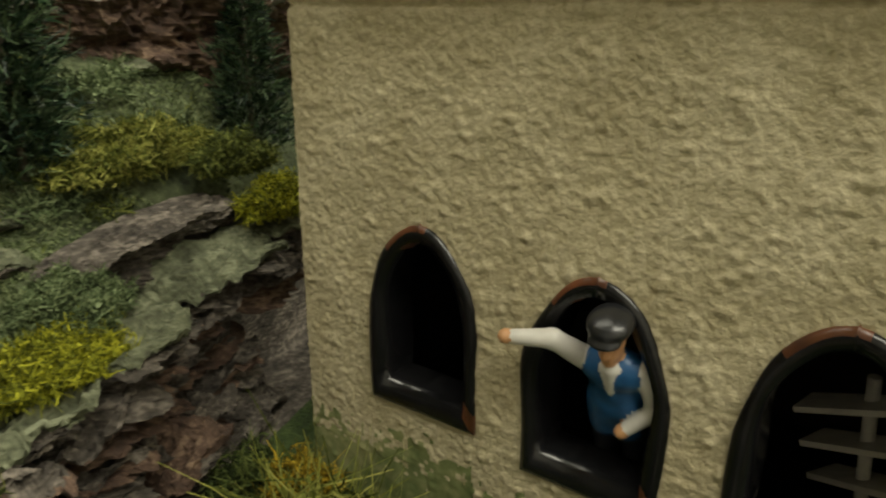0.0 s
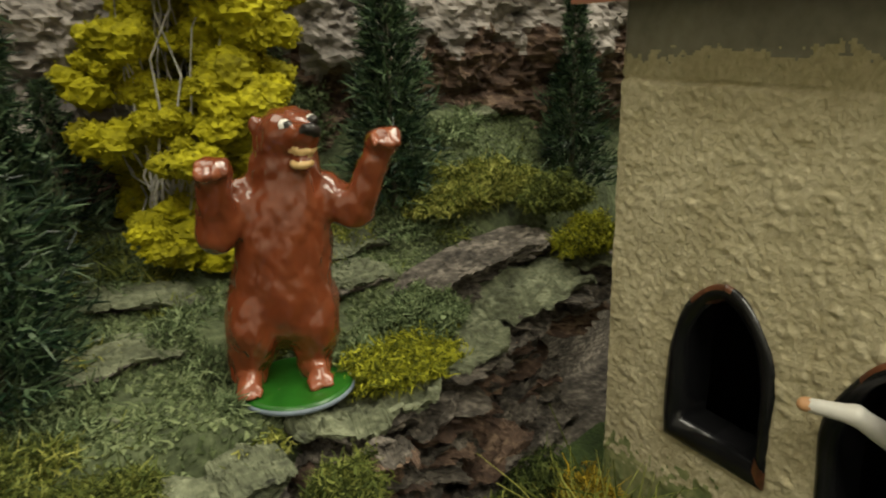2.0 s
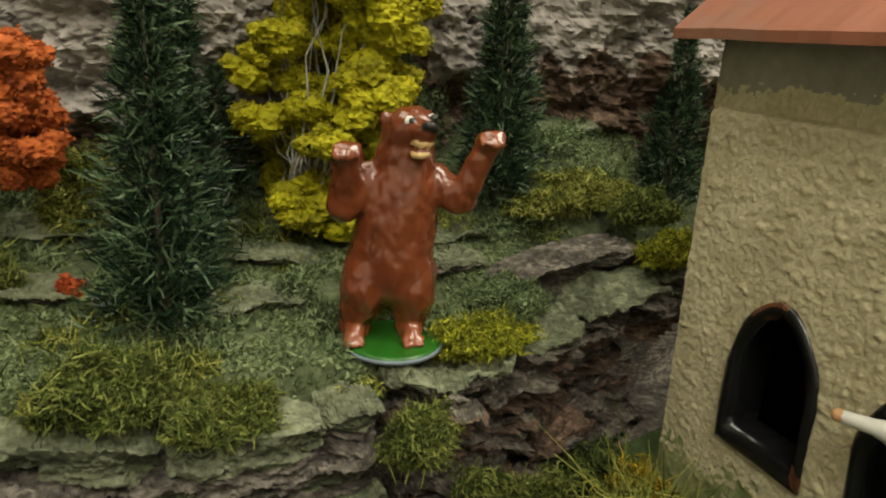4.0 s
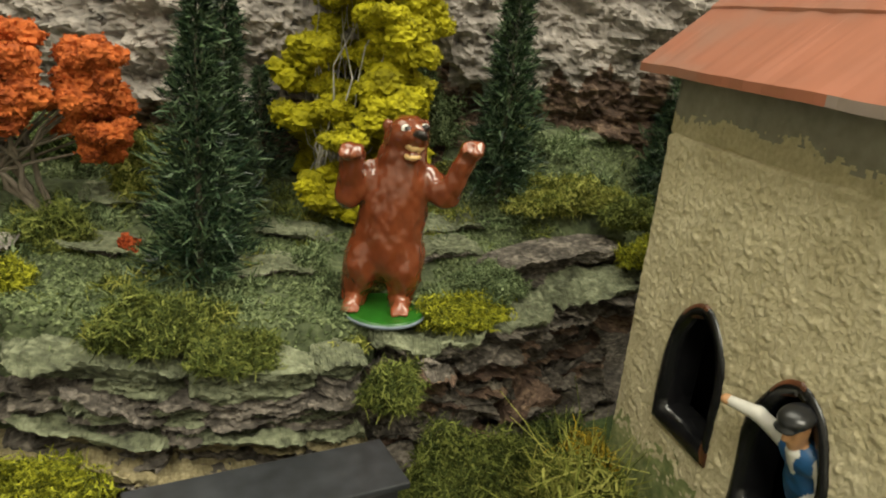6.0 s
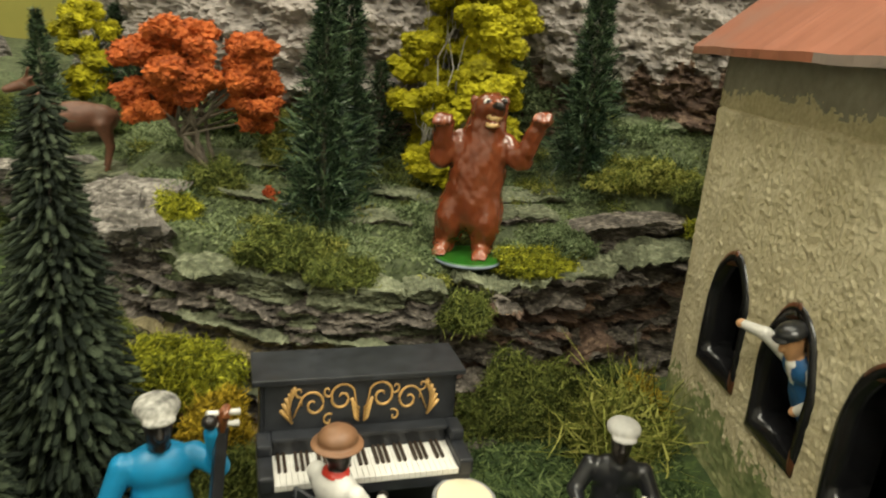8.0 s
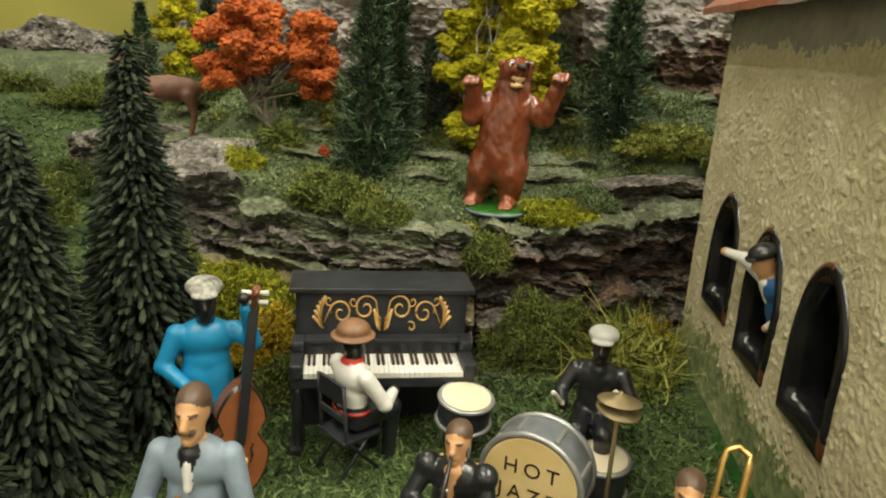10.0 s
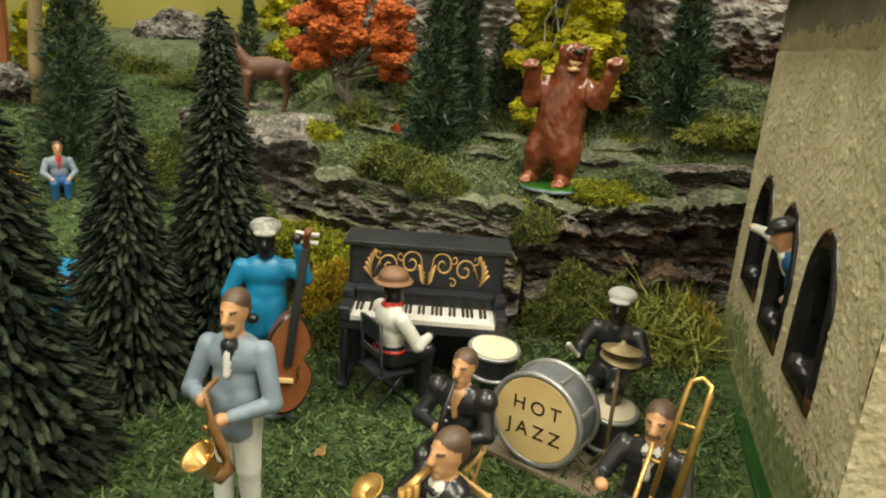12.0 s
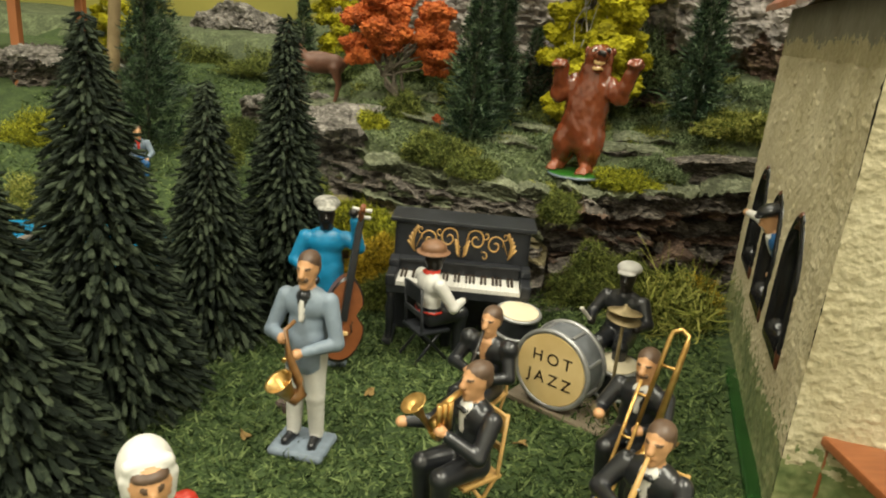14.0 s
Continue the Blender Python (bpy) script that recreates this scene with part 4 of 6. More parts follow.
def sculpt(name, prims, mats, res=0.5, blend=0.7, rough=0.0):
    """One smooth skin over capsules and ellipsoids, given in millimetres. Each prim: ('c', a, b, r0, r1, paint) or ('e', c, radii, paint)."""
    lo, hi = np.full(3, 1e9), np.full(3, -1e9)
    for p in prims:
        pts = ((np.array(p[1]) - max(p[3:5]), np.array(p[1]) + max(p[3:5]), np.array(p[2]) - max(p[3:5]), np.array(p[2]) + max(p[3:5])) if p[0] == "c"
               else (np.array(p[1]) - np.array(p[2]), np.array(p[1]) + np.array(p[2])))
        for q in pts:
            lo, hi = np.minimum(lo, q), np.maximum(hi, q)
    lo, hi = lo - 2 * res, hi + 2 * res
    n = np.ceil((hi - lo) / res).astype(int) + 1
    ax = [lo[i] + res * np.arange(n[i]) for i in range(3)]
    G = np.stack(np.meshgrid(*ax, indexing="ij"), -1).reshape(-1, 3)
    D = np.full(len(G), 50.0)
    best, who = np.full(len(G), 50.0), np.zeros(len(G), np.int32)
    for p in prims:
        d = cap_d(G, *p[1:5]) if p[0] == "c" else ell_d(G, p[1], p[2])
        h = np.clip(0.5 + 0.5 * (D - d) / blend, 0, 1)
        D = D + (d - D) * h - blend * h * (1 - h)
        w = d < best
        best, who = np.where(w, d, best), np.where(w, p[-1], who)
    if rough:
        D = D + rough * (fbm(G[:, 0] * 0.35, G[:, 1] * 0.35, G[:, 2] * 0.22, 3) - 0.5)
    D, who = D.reshape(n), who.reshape(n)
    inside = D < 0
    acc, cnt = np.zeros(tuple(n - 1) + (3,)), np.zeros(tuple(n - 1))
    base = np.stack(np.meshgrid(*[np.arange(k - 1) for k in n], indexing="ij"), -1).astype(float)
    for axis in range(3):
        o = [i for i in range(3) if i != axis]
        for u in (0, 1):
            for v in (0, 1):
                off = [0, 0, 0]
                off[o[0]], off[o[1]] = u, v
                s0 = tuple(slice(off[i], off[i] + n[i] - 1) for i in range(3))
                off2 = list(off)
                off2[axis] = 1
                s1 = tuple(slice(off2[i], off2[i] + n[i] - 1) for i in range(3))
                a, b = D[s0], D[s1]
                m = (a < 0) != (b < 0)
                t = np.where(m, a / np.where(m, a - b, 1), 0)
                pt = base + np.array(off)
                pt[..., axis] += t
                acc += pt * m[..., None]
                cnt += m
    act = cnt > 0
    vid = np.full(act.shape, -1, np.int64)
    vid[act] = np.arange(act.sum())
    V = (acc[act] / cnt[act][:, None]) * res + lo
    Q, M = [], []
    for axis in range(3):
        o = [(1, 2), (2, 0), (0, 1)][axis]
        s0, s1 = [slice(1, k - 1) for k in n], [slice(1, k - 1) for k in n]
        s1[axis] = slice(2, n[axis])
        a, b = inside[tuple(s0)], inside[tuple(s1)]
        m = a != b
        i = np.argwhere(m) + 1
        cells = []
        for du, dv in ((0, 0), (-1, 0), (-1, -1), (0, -1)):
            c = i.copy()
            c[:, o[0]] += du
            c[:, o[1]] += dv
            cells.append(vid[c[:, 0], c[:, 1], c[:, 2]])
        q = np.stack(cells, 1)
        flip = ~a[m]
        q[flip] = q[flip][:, ::-1]
        Q.append(q)
        M.append(who[i[:, 0], i[:, 1], i[:, 2]])
    Q, M = np.concatenate(Q), np.concatenate(M)
    ok = (Q >= 0).all(1)
    return np_mesh(name, V * 0.001, Q[ok], mats, M[ok])


def figure(name, mesh, x, y, z, rz, label, category="figurine", group=""):
    ob = new(name, mesh)
    ob.matrix_world = pose(x, y, z, 0, 0, rz)
    return tagged(ob, label, category, group)


SKIN, DARKSKIN = paint("skin_paint", (0.56, 0.3, 0.145), 0.45, 0.15), paint("dark_paint", (0.012, 0.009, 0.008), 0.3, 0.3)
BLACKSUIT, GREYSUIT = paint("black_suit", (0.014, 0.015, 0.018), 0.3, 0.4, coat=0.3), paint("blue_grey_suit", (0.2, 0.25, 0.31), 0.5, 0.2)
WHITE, BROWNHAIR = paint("white_paint", (0.66, 0.64, 0.6), 0.45, 0.12), paint("brown_hair", (0.1, 0.06, 0.038), 0.45, 0.25)
CYAN, BLUE, RED = paint("turquoise_paint", (0.008, 0.2, 0.4), 0.4, 0.15), paint("blue_paint", (0.02, 0.1, 0.26), 0.4, 0.3), paint("red_paint", (0.5, 0.035, 0.02), 0.4, 0.2)
BEARBROWN = material("bear_brown", (0.1, 0.024, 0.009), (0.25, 0.062, 0.022), 160, 0.22, 0.35, 0.0012, c3=(0.17, 0.04, 0.014), coat=0.6)
PAW, CREAM = paint("bear_paw", (0.25, 0.07, 0.03), 0.25, 0.2, coat=0.5), paint("cream_paint", (0.66, 0.45, 0.2), 0.35, 0.15)
GREENDISC, BASEGREY = paint("disc_green", (0.02, 0.12, 0.012), 0.3, 0.25), paint("base_grey", (0.17, 0.21, 0.26), 0.6, 0.25)
BROWNHAT, DEERBROWN = paint("brown_felt", (0.2, 0.1, 0.05), 0.5, 0.2), paint("deer_brown", (0.12, 0.05, 0.028), 0.5, 0.3)
GOLD = material("brass_paint", (0.4, 0.22, 0.06), (0.75, 0.5, 0.18), 380, 0.3, 0.2, 0.0002, metal=0.85)
GOLDPAINT = paint("gold_paint", (0.5, 0.3, 0.1), 0.35, 0.3)
BASSWOOD = paint("bass_wood", (0.2, 0.065, 0.022), 0.3, 0.2, coat=0.4)
SILVER = material("silver_paint", (0.26, 0.26, 0.27), (0.5, 0.5, 0.5), 300, 0.35, 0.2, 0.0002, metal=0.6)
DRUMHEAD = material("drum_skin", (0.62, 0.43, 0.17), (0.78, 0.6, 0.3), 90, 0.5, 0.1, 0.0002, coarse=0.4)
PALESKIN = material("pale_drum_skin", (0.6, 0.52, 0.36), (0.74, 0.66, 0.5), 90, 0.5, 0.1, 0.0002, coarse=0.4)
DULLBRASS = material("dull_brass", (0.16, 0.12, 0.06), (0.36, 0.28, 0.15), 300, 0.45, 0.2, 0.0002, metal=0.5)
INK = paint("ink_paint", (0.03, 0.018, 0.01), 0.5)
WOODBOARD = material("board_wood", (0.13, 0.1, 0.065), (0.26, 0.21, 0.15), 160, 0.7, 0.2, 0.0003, stretch=(1, 6, 1))

# the bear: faces -y in its own axes
bear = [("e", (0, 0.4, 29), (10.4, 8.4, 11), 0), ("e", (0, 0.6, 20.5), (11.0, 9.1, 14.2), 0), ("c", (0, 1, 34), (0, 0.5, 49), 8.6, 6.6, 0), ("e", (-6.6, -1.2, 13.5), (5.8, 7.0, 9.5), 0), ("e", (6.6, -1.2, 13.5), (5.8, 7.0, 9.5), 0), ("e", (0, 0.5, 36), (10, 7.8, 10), 0), ("e", (0, 0.5, 44), (7, 6, 7), 0),
        ("e", (0, -0.5, 52.5), (6.0, 6.4, 5.6), 0), ("c", (0, -3, 52), (0, -8.2, 52.6), 4.2, 2.5, 0), ("c", (0, -2.5, 48.8), (0, -7.4, 47.8), 3.1, 1.9, 0),
        ("e", (0, -7.9, 49.9), (1.9, 2.0, 0.9), 3), ("e", (0, -7.2, 47.4), (2.2, 2.4, 0.9), 3), ("e", (0, -10.2, 54.0), (1.7, 1.2, 1.2), 2),
        ("e", (-5.9, 2.2, 54.6), (1.5, 1.1, 1.7), 0), ("e", (5.9, 2.2, 54.6), (1.5, 1.1, 1.7), 0),
        ("e", (-3.0, -5.2, 55.2), (0.95, 0.85, 0.75), 4), ("e", (3.0, -5.2, 55.2), (0.95, 0.85, 0.75), 4), ("e", (-2.8, -6.2, 55.2), (0.55, 0.5, 0.55), 2), ("e", (2.8, -6.2, 55.2), (0.55, 0.5, 0.55), 2),
        ("c", (-8.0, 0, 40), (-13.8, -3, 34.5), 4.4, 4.0, 0), ("c", (-13.8, -3, 34.5), (-14.8, -6.5, 45), 3.9, 3.3, 0), ("e", (-15.0, -7.6, 47.4), (3.7, 3.3, 3.0), 0),
        ("c", (8.0, 0, 40), (14.6, -2.5, 36), 4.3, 3.9, 0), ("c", (14.6, -2.5, 36), (18.0, -5.5, 47), 3.8, 3.2, 0), ("e", (18.6, -6.4, 50.4), (3.6, 3.3, 3.0), 0)]
for sx, px, pz in ((-1, -15.0, 48.6), (1, 18.6, 51.8)):
    for i in range(4):
        bear.append(("c", (px - 2.4 + 1.6 * i, -8.6, pz + 0.4), (px - 2.4 + 1.6 * i, -11, pz - 1.4), 0.95, 0.55, 0 if i % 2 else 1))
for sx in (-1, 1):
    bear += [("c", (sx * 5.6, 1, 17), (sx * 6.8, -1, 8), 6.2, 4.8, 0), ("c", (sx * 6.8, 0, 7), (sx * 7.0, 0, 2.5), 4.4, 3.9, 0),
             ("c", (sx * 7.0, -1, 2.4), (sx * 7.6, -6.5, 1.9), 3.1, 2.4, 1)]
    bear += [("c", (sx * 7.6 - 2 + 1.35 * i, -8.2, 1.5), (sx * 7.6 - 2 + 1.35 * i, -9.8, 0.9), 0.8, 0.5, 1) for i in range(4)]


def lean(p, k=0.115, up=1.04):
    x, y, z = p
    if z > 45 and abs(x) < 8:
        a = radians(20)
        x, y = x * math.cos(a) - y * math.sin(a), x * math.sin(a) + y * math.cos(a)
    return (x + k * z, y, z * up)


bear = [("c", lean(p[1]), lean(p[2]), *p[3:]) if p[0] == "c" else ("e", lean(p[1]), *p[2:]) for p in bear]
bz = 0.0632
bear_mesh = sculpt("bear_figurine", bear, [BEARBROWN, PAW, DARKSKIN, CREAM, WHITE], 0.45, 1.4, 1.7)
bear_disc = thing("display_disc", 0.0617, 0.119, bz - 0.002, label="round glossy green stand under the bear", category="stand")
part("disc", lathe(bmesh.new(), [(0.0124, 0), (0.0127, 0.0006), (0.0125, 0.0016), (0.0115, 0.0019)], 36), GREENDISC, bear_disc)
part("rim", lathe(bmesh.new(), [(0.0126, 0.0001), (0.013, 0.0005), (0.013, 0.001), (0.0126, 0.0013)], 36), BASEGREY, bear_disc, "worn grey rim")
figure("bear_figurine", bear_mesh, 0.0608, 0.1235, bz - 0.0004, -27, "glossy reddish-brown standing bear with raised paws and open mouth")


def person(pose_kind, top, legs, hair, skin, arms, hat=None, shirt=None, tie=None, shoes=None, head_turn=(0, 0), skirt=False, base=None, hatk="cap"):
    """Prims of a standing or seated doll, facing -y, in millimetres. arms: two (shoulder side, elbow, hand)."""
    P = []
    seat = pose_kind == "seat"
    hz = 19.5 if seat else 31
    zs = hz + 17.5
    if base is not None:
        P += [("c", (x, -7, -1.2), (x, 5, -1.2), 1.5, 1.5, base) for x in np.arange(-8, 8.1, 1.6)]
    if seat:
        for sx in (-1, 1):
            P += [("c", (sx * 3.2, 0, hz), (sx * 4.2, -13, hz + 0.6), 4.0, 3.0, legs), ("c", (sx * 4.2, -13, hz + 0.6), (sx * 4.2, -12.2, 3), 2.9, 2.1, legs),
                  ("c", (sx * 4.2, -12, 1.6), (sx * 4.6, -16.5, 1.2), 1.7, 1.3, shoes if shoes is not None else legs)]
    else:
        for sx in (-1, 1):
            P += [("c", (sx * 3.0, 0, hz), (sx * 3.6, -0.4 * sx, 16), 3.9, 3.1, legs), ("c", (sx * 3.6, -0.4 * sx, 16), (sx * 4.0, 0.5, 3), 3.0, 2.4, legs),
                  ("c", (sx * 4.0, 0.5, 1.6), (sx * 4.6, -4.6, 1.2), 1.7, 1.4, shoes if shoes is not None else legs)]
    P += [("e", (0, 0.2, hz + 2.5), (6.6, 4.7, 5.5), top if not seat else legs), ("e", (0, 0.3, hz + 7.5), (6.2, 4.5, 7.0), top), ("e", (0, 0.2, zs - 3.5), (7.6, 4.6, 5.6), top)]
    if not seat:
        P += [("c", (-2.2, 0.2, hz - 4), (-2.2, 0.2, hz + 4), 4.6, 4.6, top), ("c", (2.2, 0.2, hz - 4), (2.2, 0.2, hz + 4), 4.6, 4.6, top)]
    hx, hy = head_turn
    P += [("c", (0, 0, zs - 1), (hx * 0.3, hy * 0.3 - 0.3, zs + 3.5), 2.4, 2.2, skin),
          ("e", (hx * 0.5, hy * 0.5 - 0.6, zs + 7.4), (3.05, 3.9, 4.4), skin), ("e", (hx * 0.5, hy * 0.5 - 1.5, zs + 4.4), (2.3, 2.9, 2.9), skin), ("c", (hx * 0.5, hy * 0.5 - 4.3, zs + 8.2), (hx * 0.5, hy * 0.5 - 5.1, zs + 6.3), 0.6, 0.95, skin), ("e", (hx * 0.5, hy * 0.5 - 3.9, zs + 4.6), (1.1, 0.7, 0.45), skin), ("e", (hx * 0.5, hy * 0.5 - 3.4, zs + 2.6), (1.2, 1.0, 0.8), skin)]
    if hair is not None:
        P += [("e", (hx * 0.5, hy * 0.5 + 0.5, zs + 9.6), (3.3, 4.05, 2.9), hair), ("e", (hx * 0.5, hy * 0.5 + 1.7, zs + 7.5), (3.25, 2.8, 3.6), hair)]
        P += [("c", (sx * 0.8, -4.3, zs + 8.2), (sx * 2.1, -3.55, zs + 8.4), 0.22, 0.18, hair) for sx in (-1, 1)]
    if hat is not None and hatk != "hood":
        P += [("e", (hx * 0.5, hy * 0.5 - 0.2, zs + 11.2), (4.8, 5.2, 2.6), hat)]
        if hatk == "brim":
            P += [("c", (hx * 0.5, hy * 0.5, zs + 9.6), (hx * 0.5, hy * 0.5 - 0.1, zs + 9.7), 0.1, 0.1, hat), ("e", (hx * 0.5, hy * 0.5, zs + 9.7), (7.0, 7.0, 0.9), hat), ("e", (hx * 0.5, hy * 0.5, zs + 12), (4.6, 4.8, 2.8), hat)]
        if hatk == "cap":
            P += [("e", (hx * 0.5, hy * 0.5 - 4.6, zs + 10.0), (3.4, 2.2, 0.8), hat)]
    if hatk == "hood":
        P += [("e", (0, 1.4, zs + 7.8), (5.6, 5.2, 6.6), hat), ("c", (-3.6, -2.6, zs + 3.2), (-4.2, -3.0, zs + 8.5), 1.4, 1.5, hat), ("c", (3.6, -2.6, zs + 3.2), (4.2, -3.0, zs + 8.5), 1.4, 1.5, hat),
              ("c", (-3.4, -3.0, zs + 11.0), (3.4, -3.0, zs + 11.0), 1.7, 1.7, hat), ("e", (0, -4.6, zs + 6.8), (3.7, 2.6, 4.2), skin), ("e", (0, -7.3, zs + 6.3), (0.8, 0.9, 1.2), skin), ("e", (0, -5.3, zs + 9.6), (3.2, 1.6, 0.9), 5)]
        P += [("e", (sx * 1.5, -6.9, zs + 7.9), (0.55, 0.4, 0.4), 5) for sx in (-1, 1)]
    if shirt is not None:
        P += [("c", (0, -2.6, zs - 0.2), (0, -4.15, zs - 6.8), 2.1, 0.55, shirt), ("c", (-1.4, -2.7, zs - 0.2), (1.4, -2.7, zs - 0.2), 0.9, 0.9, shirt)]
    if tie is not None:
        P += [("c", (0, -4.5, zs - 1.4), (0, -4.75, zs - 6.6), 0.55, 0.8, tie)]
    for sx, el, ha, sleeve in arms:
        sh = (sx * 7.3, 0.2, zs - 2.0)
        P += [("c", sh, el, 2.7, 2.2, sleeve), ("c", el, tuple(e + (h - e) * 0.78 for e, h in zip(el, ha)), 2.2, 1.7, sleeve), ("e", ha, (1.7, 1.8, 1.6), skin)]
    return P


# saxophone player, standing on a grey base
sm = person("stand", 0, 1, 2, 3, [(-1, (-11, -2, 36), (-3.4, -9.5, 37.5), 0), (1, (11, -2, 35), (1.2, -9.8, 33.5), 0)], shirt=4, tie=1, shoes=5, base=6)
sm += [("c", (-1.4, -4.2, 53.6), (1.4, -4.2, 53.6), 0.5, 0.5, 2)]
sx_, sy_ = -0.0365, -0.0305
figure("saxophonist_figurine", sculpt("saxophonist_figurine", sm, [GREYSUIT, WHITE, BROWNHAIR, SKIN, BLACKSUIT, BLACKSUIT, BASEGREY], 0.4, 0.7), sx_, sy_, ground_z(sx_, sy_) + 0.0025, -12,
       "painted saxophone player in blue-grey jacket on a grey base").scale = (0.92, 1.0, 1.0)


sax = thing("saxophone", sx_, sy_, ground_z(sx_, sy_) + 0.0025, -16, "gold saxophone held by the player in blue-grey", "saxophone")
part("body", tube(bmesh.new(), [(0.0005, -0.0085, 0.043), (-0.0005, -0.0118, 0.0415), (0.0008, -0.012, 0.034), (0.003, -0.0105, 0.026), (0.0038, -0.0102, 0.0218), (0.0026, -0.0115, 0.0205), (0.0016, -0.0125, 0.0225)],
                  [0.0006, 0.0008, 0.001, 0.0014, 0.0018, 0.002, 0.0022], 10), paint("dark_brass", (0.2, 0.1, 0.035), 0.35, 0.3), sax)
part("bell", lathe(bmesh.new(), [(0.0019, 0), (0.0024, 0.003), (0.0036, 0.0062), (0.0042, 0.0068), (0.0036, 0.0064), (0.001, 0.003)], 18, pose(0.0016, -0.0125, 0.0218, 26, -20, 0)), GOLD, sax)
for k in range(4):
    part("key", cyl(bmesh.new(), (0.0002 * k, -0.0125, 0.033 - 0.0035 * k), (0.0002 * k, -0.0136, 0.033 - 0.0035 * k), 0.0007, n=8), GOLD, sax)

# double bass player
bx, by = -0.0418, 0.0285
bmn = person("stand", 0, 1, None, 2, [(-1, (-11, -1, 38), (-3, -9, 33), 0), (1, (12, -3, 44), (9.5, -8, 58.5), 0)], hat=3, shoes=1, base=4)
figure("bassist_figurine", sculpt("bassist_figurine", bmn, [CYAN, BLACKSUIT, DARKSKIN, material("checked_cap", (0.01, 0.01, 0.01), (0.62, 0.6, 0.55), 650, 0.6, 0.1, c3=(0.3, 0.29, 0.26), detail=2.0), BASEGREY], 0.48, 0.95), bx, by, ground_z(bx, by) + 0.002, 8,
       "painted double bass player in turquoise pullover and checked cap")
bass = thing("double_bass", bx + 0.006, by - 0.0125, ground_z(bx, by) + 0.002, 14, "brown double bass leaning on the player", "double bass")
bass.matrix_world = pose(bx + 0.0065, by - 0.0115, ground_z(bx, by) + 0.003, -9, 8, 14)


def bass_body(bm):
    n = 48
    rings = []
    for yy, k in ((-0.0035, 0.93), (-0.0028, 1.0), (0.0028, 1.0), (0.0035, 0.93)):
        ring = []
        for i in range(n):
            a = 2 * math.pi * i / n
            z = 0.0165 - 0.0165 * math.cos(a)
            t = z / 0.033
            w = 0.0098 * math.sin(math.pi * min(1, t * 1.02)) ** 0.45 * (1.0 - 0.3 * t) - 0.0034 * math.exp(-((t - 0.56) / 0.09) ** 2)
            ring.append(bm.verts.new((math.copysign(max(w, 0.0004), math.sin(a)) * k, yy, 0.002 + 0.0165 + (z - 0.0165) * k)))
        rings.append(ring)
    for a, b in zip(rings, rings[1:]):
        for i in range(n):
            f = bm.faces.new((a[i], a[(i + 1) % n], b[(i + 1) % n], b[i]))
            f.material_index = 1 if (a is rings[0] or b is rings[-1]) else 0
    for ring, fl in ((rings[0], 0), (rings[-1], 1)):
        bm.faces.new(ring[::-1] if fl else ring)
    return bm


part("body", bass_body(bmesh.new()), [BASSWOOD, DARKSKIN], bass)
part("neck", box(bmesh.new(), -0.0013, -0.0052, 0.018, 0.0013, -0.003, 0.056, 0.0004), BLACKSUIT, bass)
part("scroll", tube(bmesh.new(), [(0, -0.004, 0.055), (0, -0.0045, 0.059), (0, -0.006, 0.0605), (0, -0.0068, 0.059), (0, -0.006, 0.058)], [0.0014, 0.0012, 0.001, 0.0009, 0.0006], 8), BASSWOOD, bass)
for sx in (-1, 1):
    for kz in (0.0565, 0.059):
        part("peg", cyl(bmesh.new(), (0, -0.0045, kz), (sx * 0.0035, -0.0045, kz), 0.0005, 0.0008, 8), WHITE, bass)
part("bridge", box(bmesh.new(), -0.0022, -0.0055, 0.013, 0.0022, -0.0036, 0.0142, 0.0002), CREAM, bass)
for sx in (-1, 1):
    part("sound_hole", tube(bmesh.new(), [(sx * 0.0035, -0.0037, 0.018), (sx * 0.003, -0.0038, 0.0165), (sx * 0.0037, -0.0038, 0.0145), (sx * 0.0032, -0.0037, 0.013)], 0.00035, 6), INK, bass)

# ---- upright piano ----
px_, py_ = 0.0092, 0.0605
pz_ = 0.0015
piano = thing("upright_piano", px_, py_, pz_, -2.5, "black upright piano with gold scroll ornament", "piano")
PBLACK = material("piano_black", (0.008, 0.009, 0.011), (0.035, 0.038, 0.045), 240, 0.38, 0.15, 0.0003)


def pbox(name, b, mat=None, bev=0.0005, parent=None, label=""):
    return part(name, box(bmesh.new(), *b, bev), mat or PBLACK, parent or piano, label)


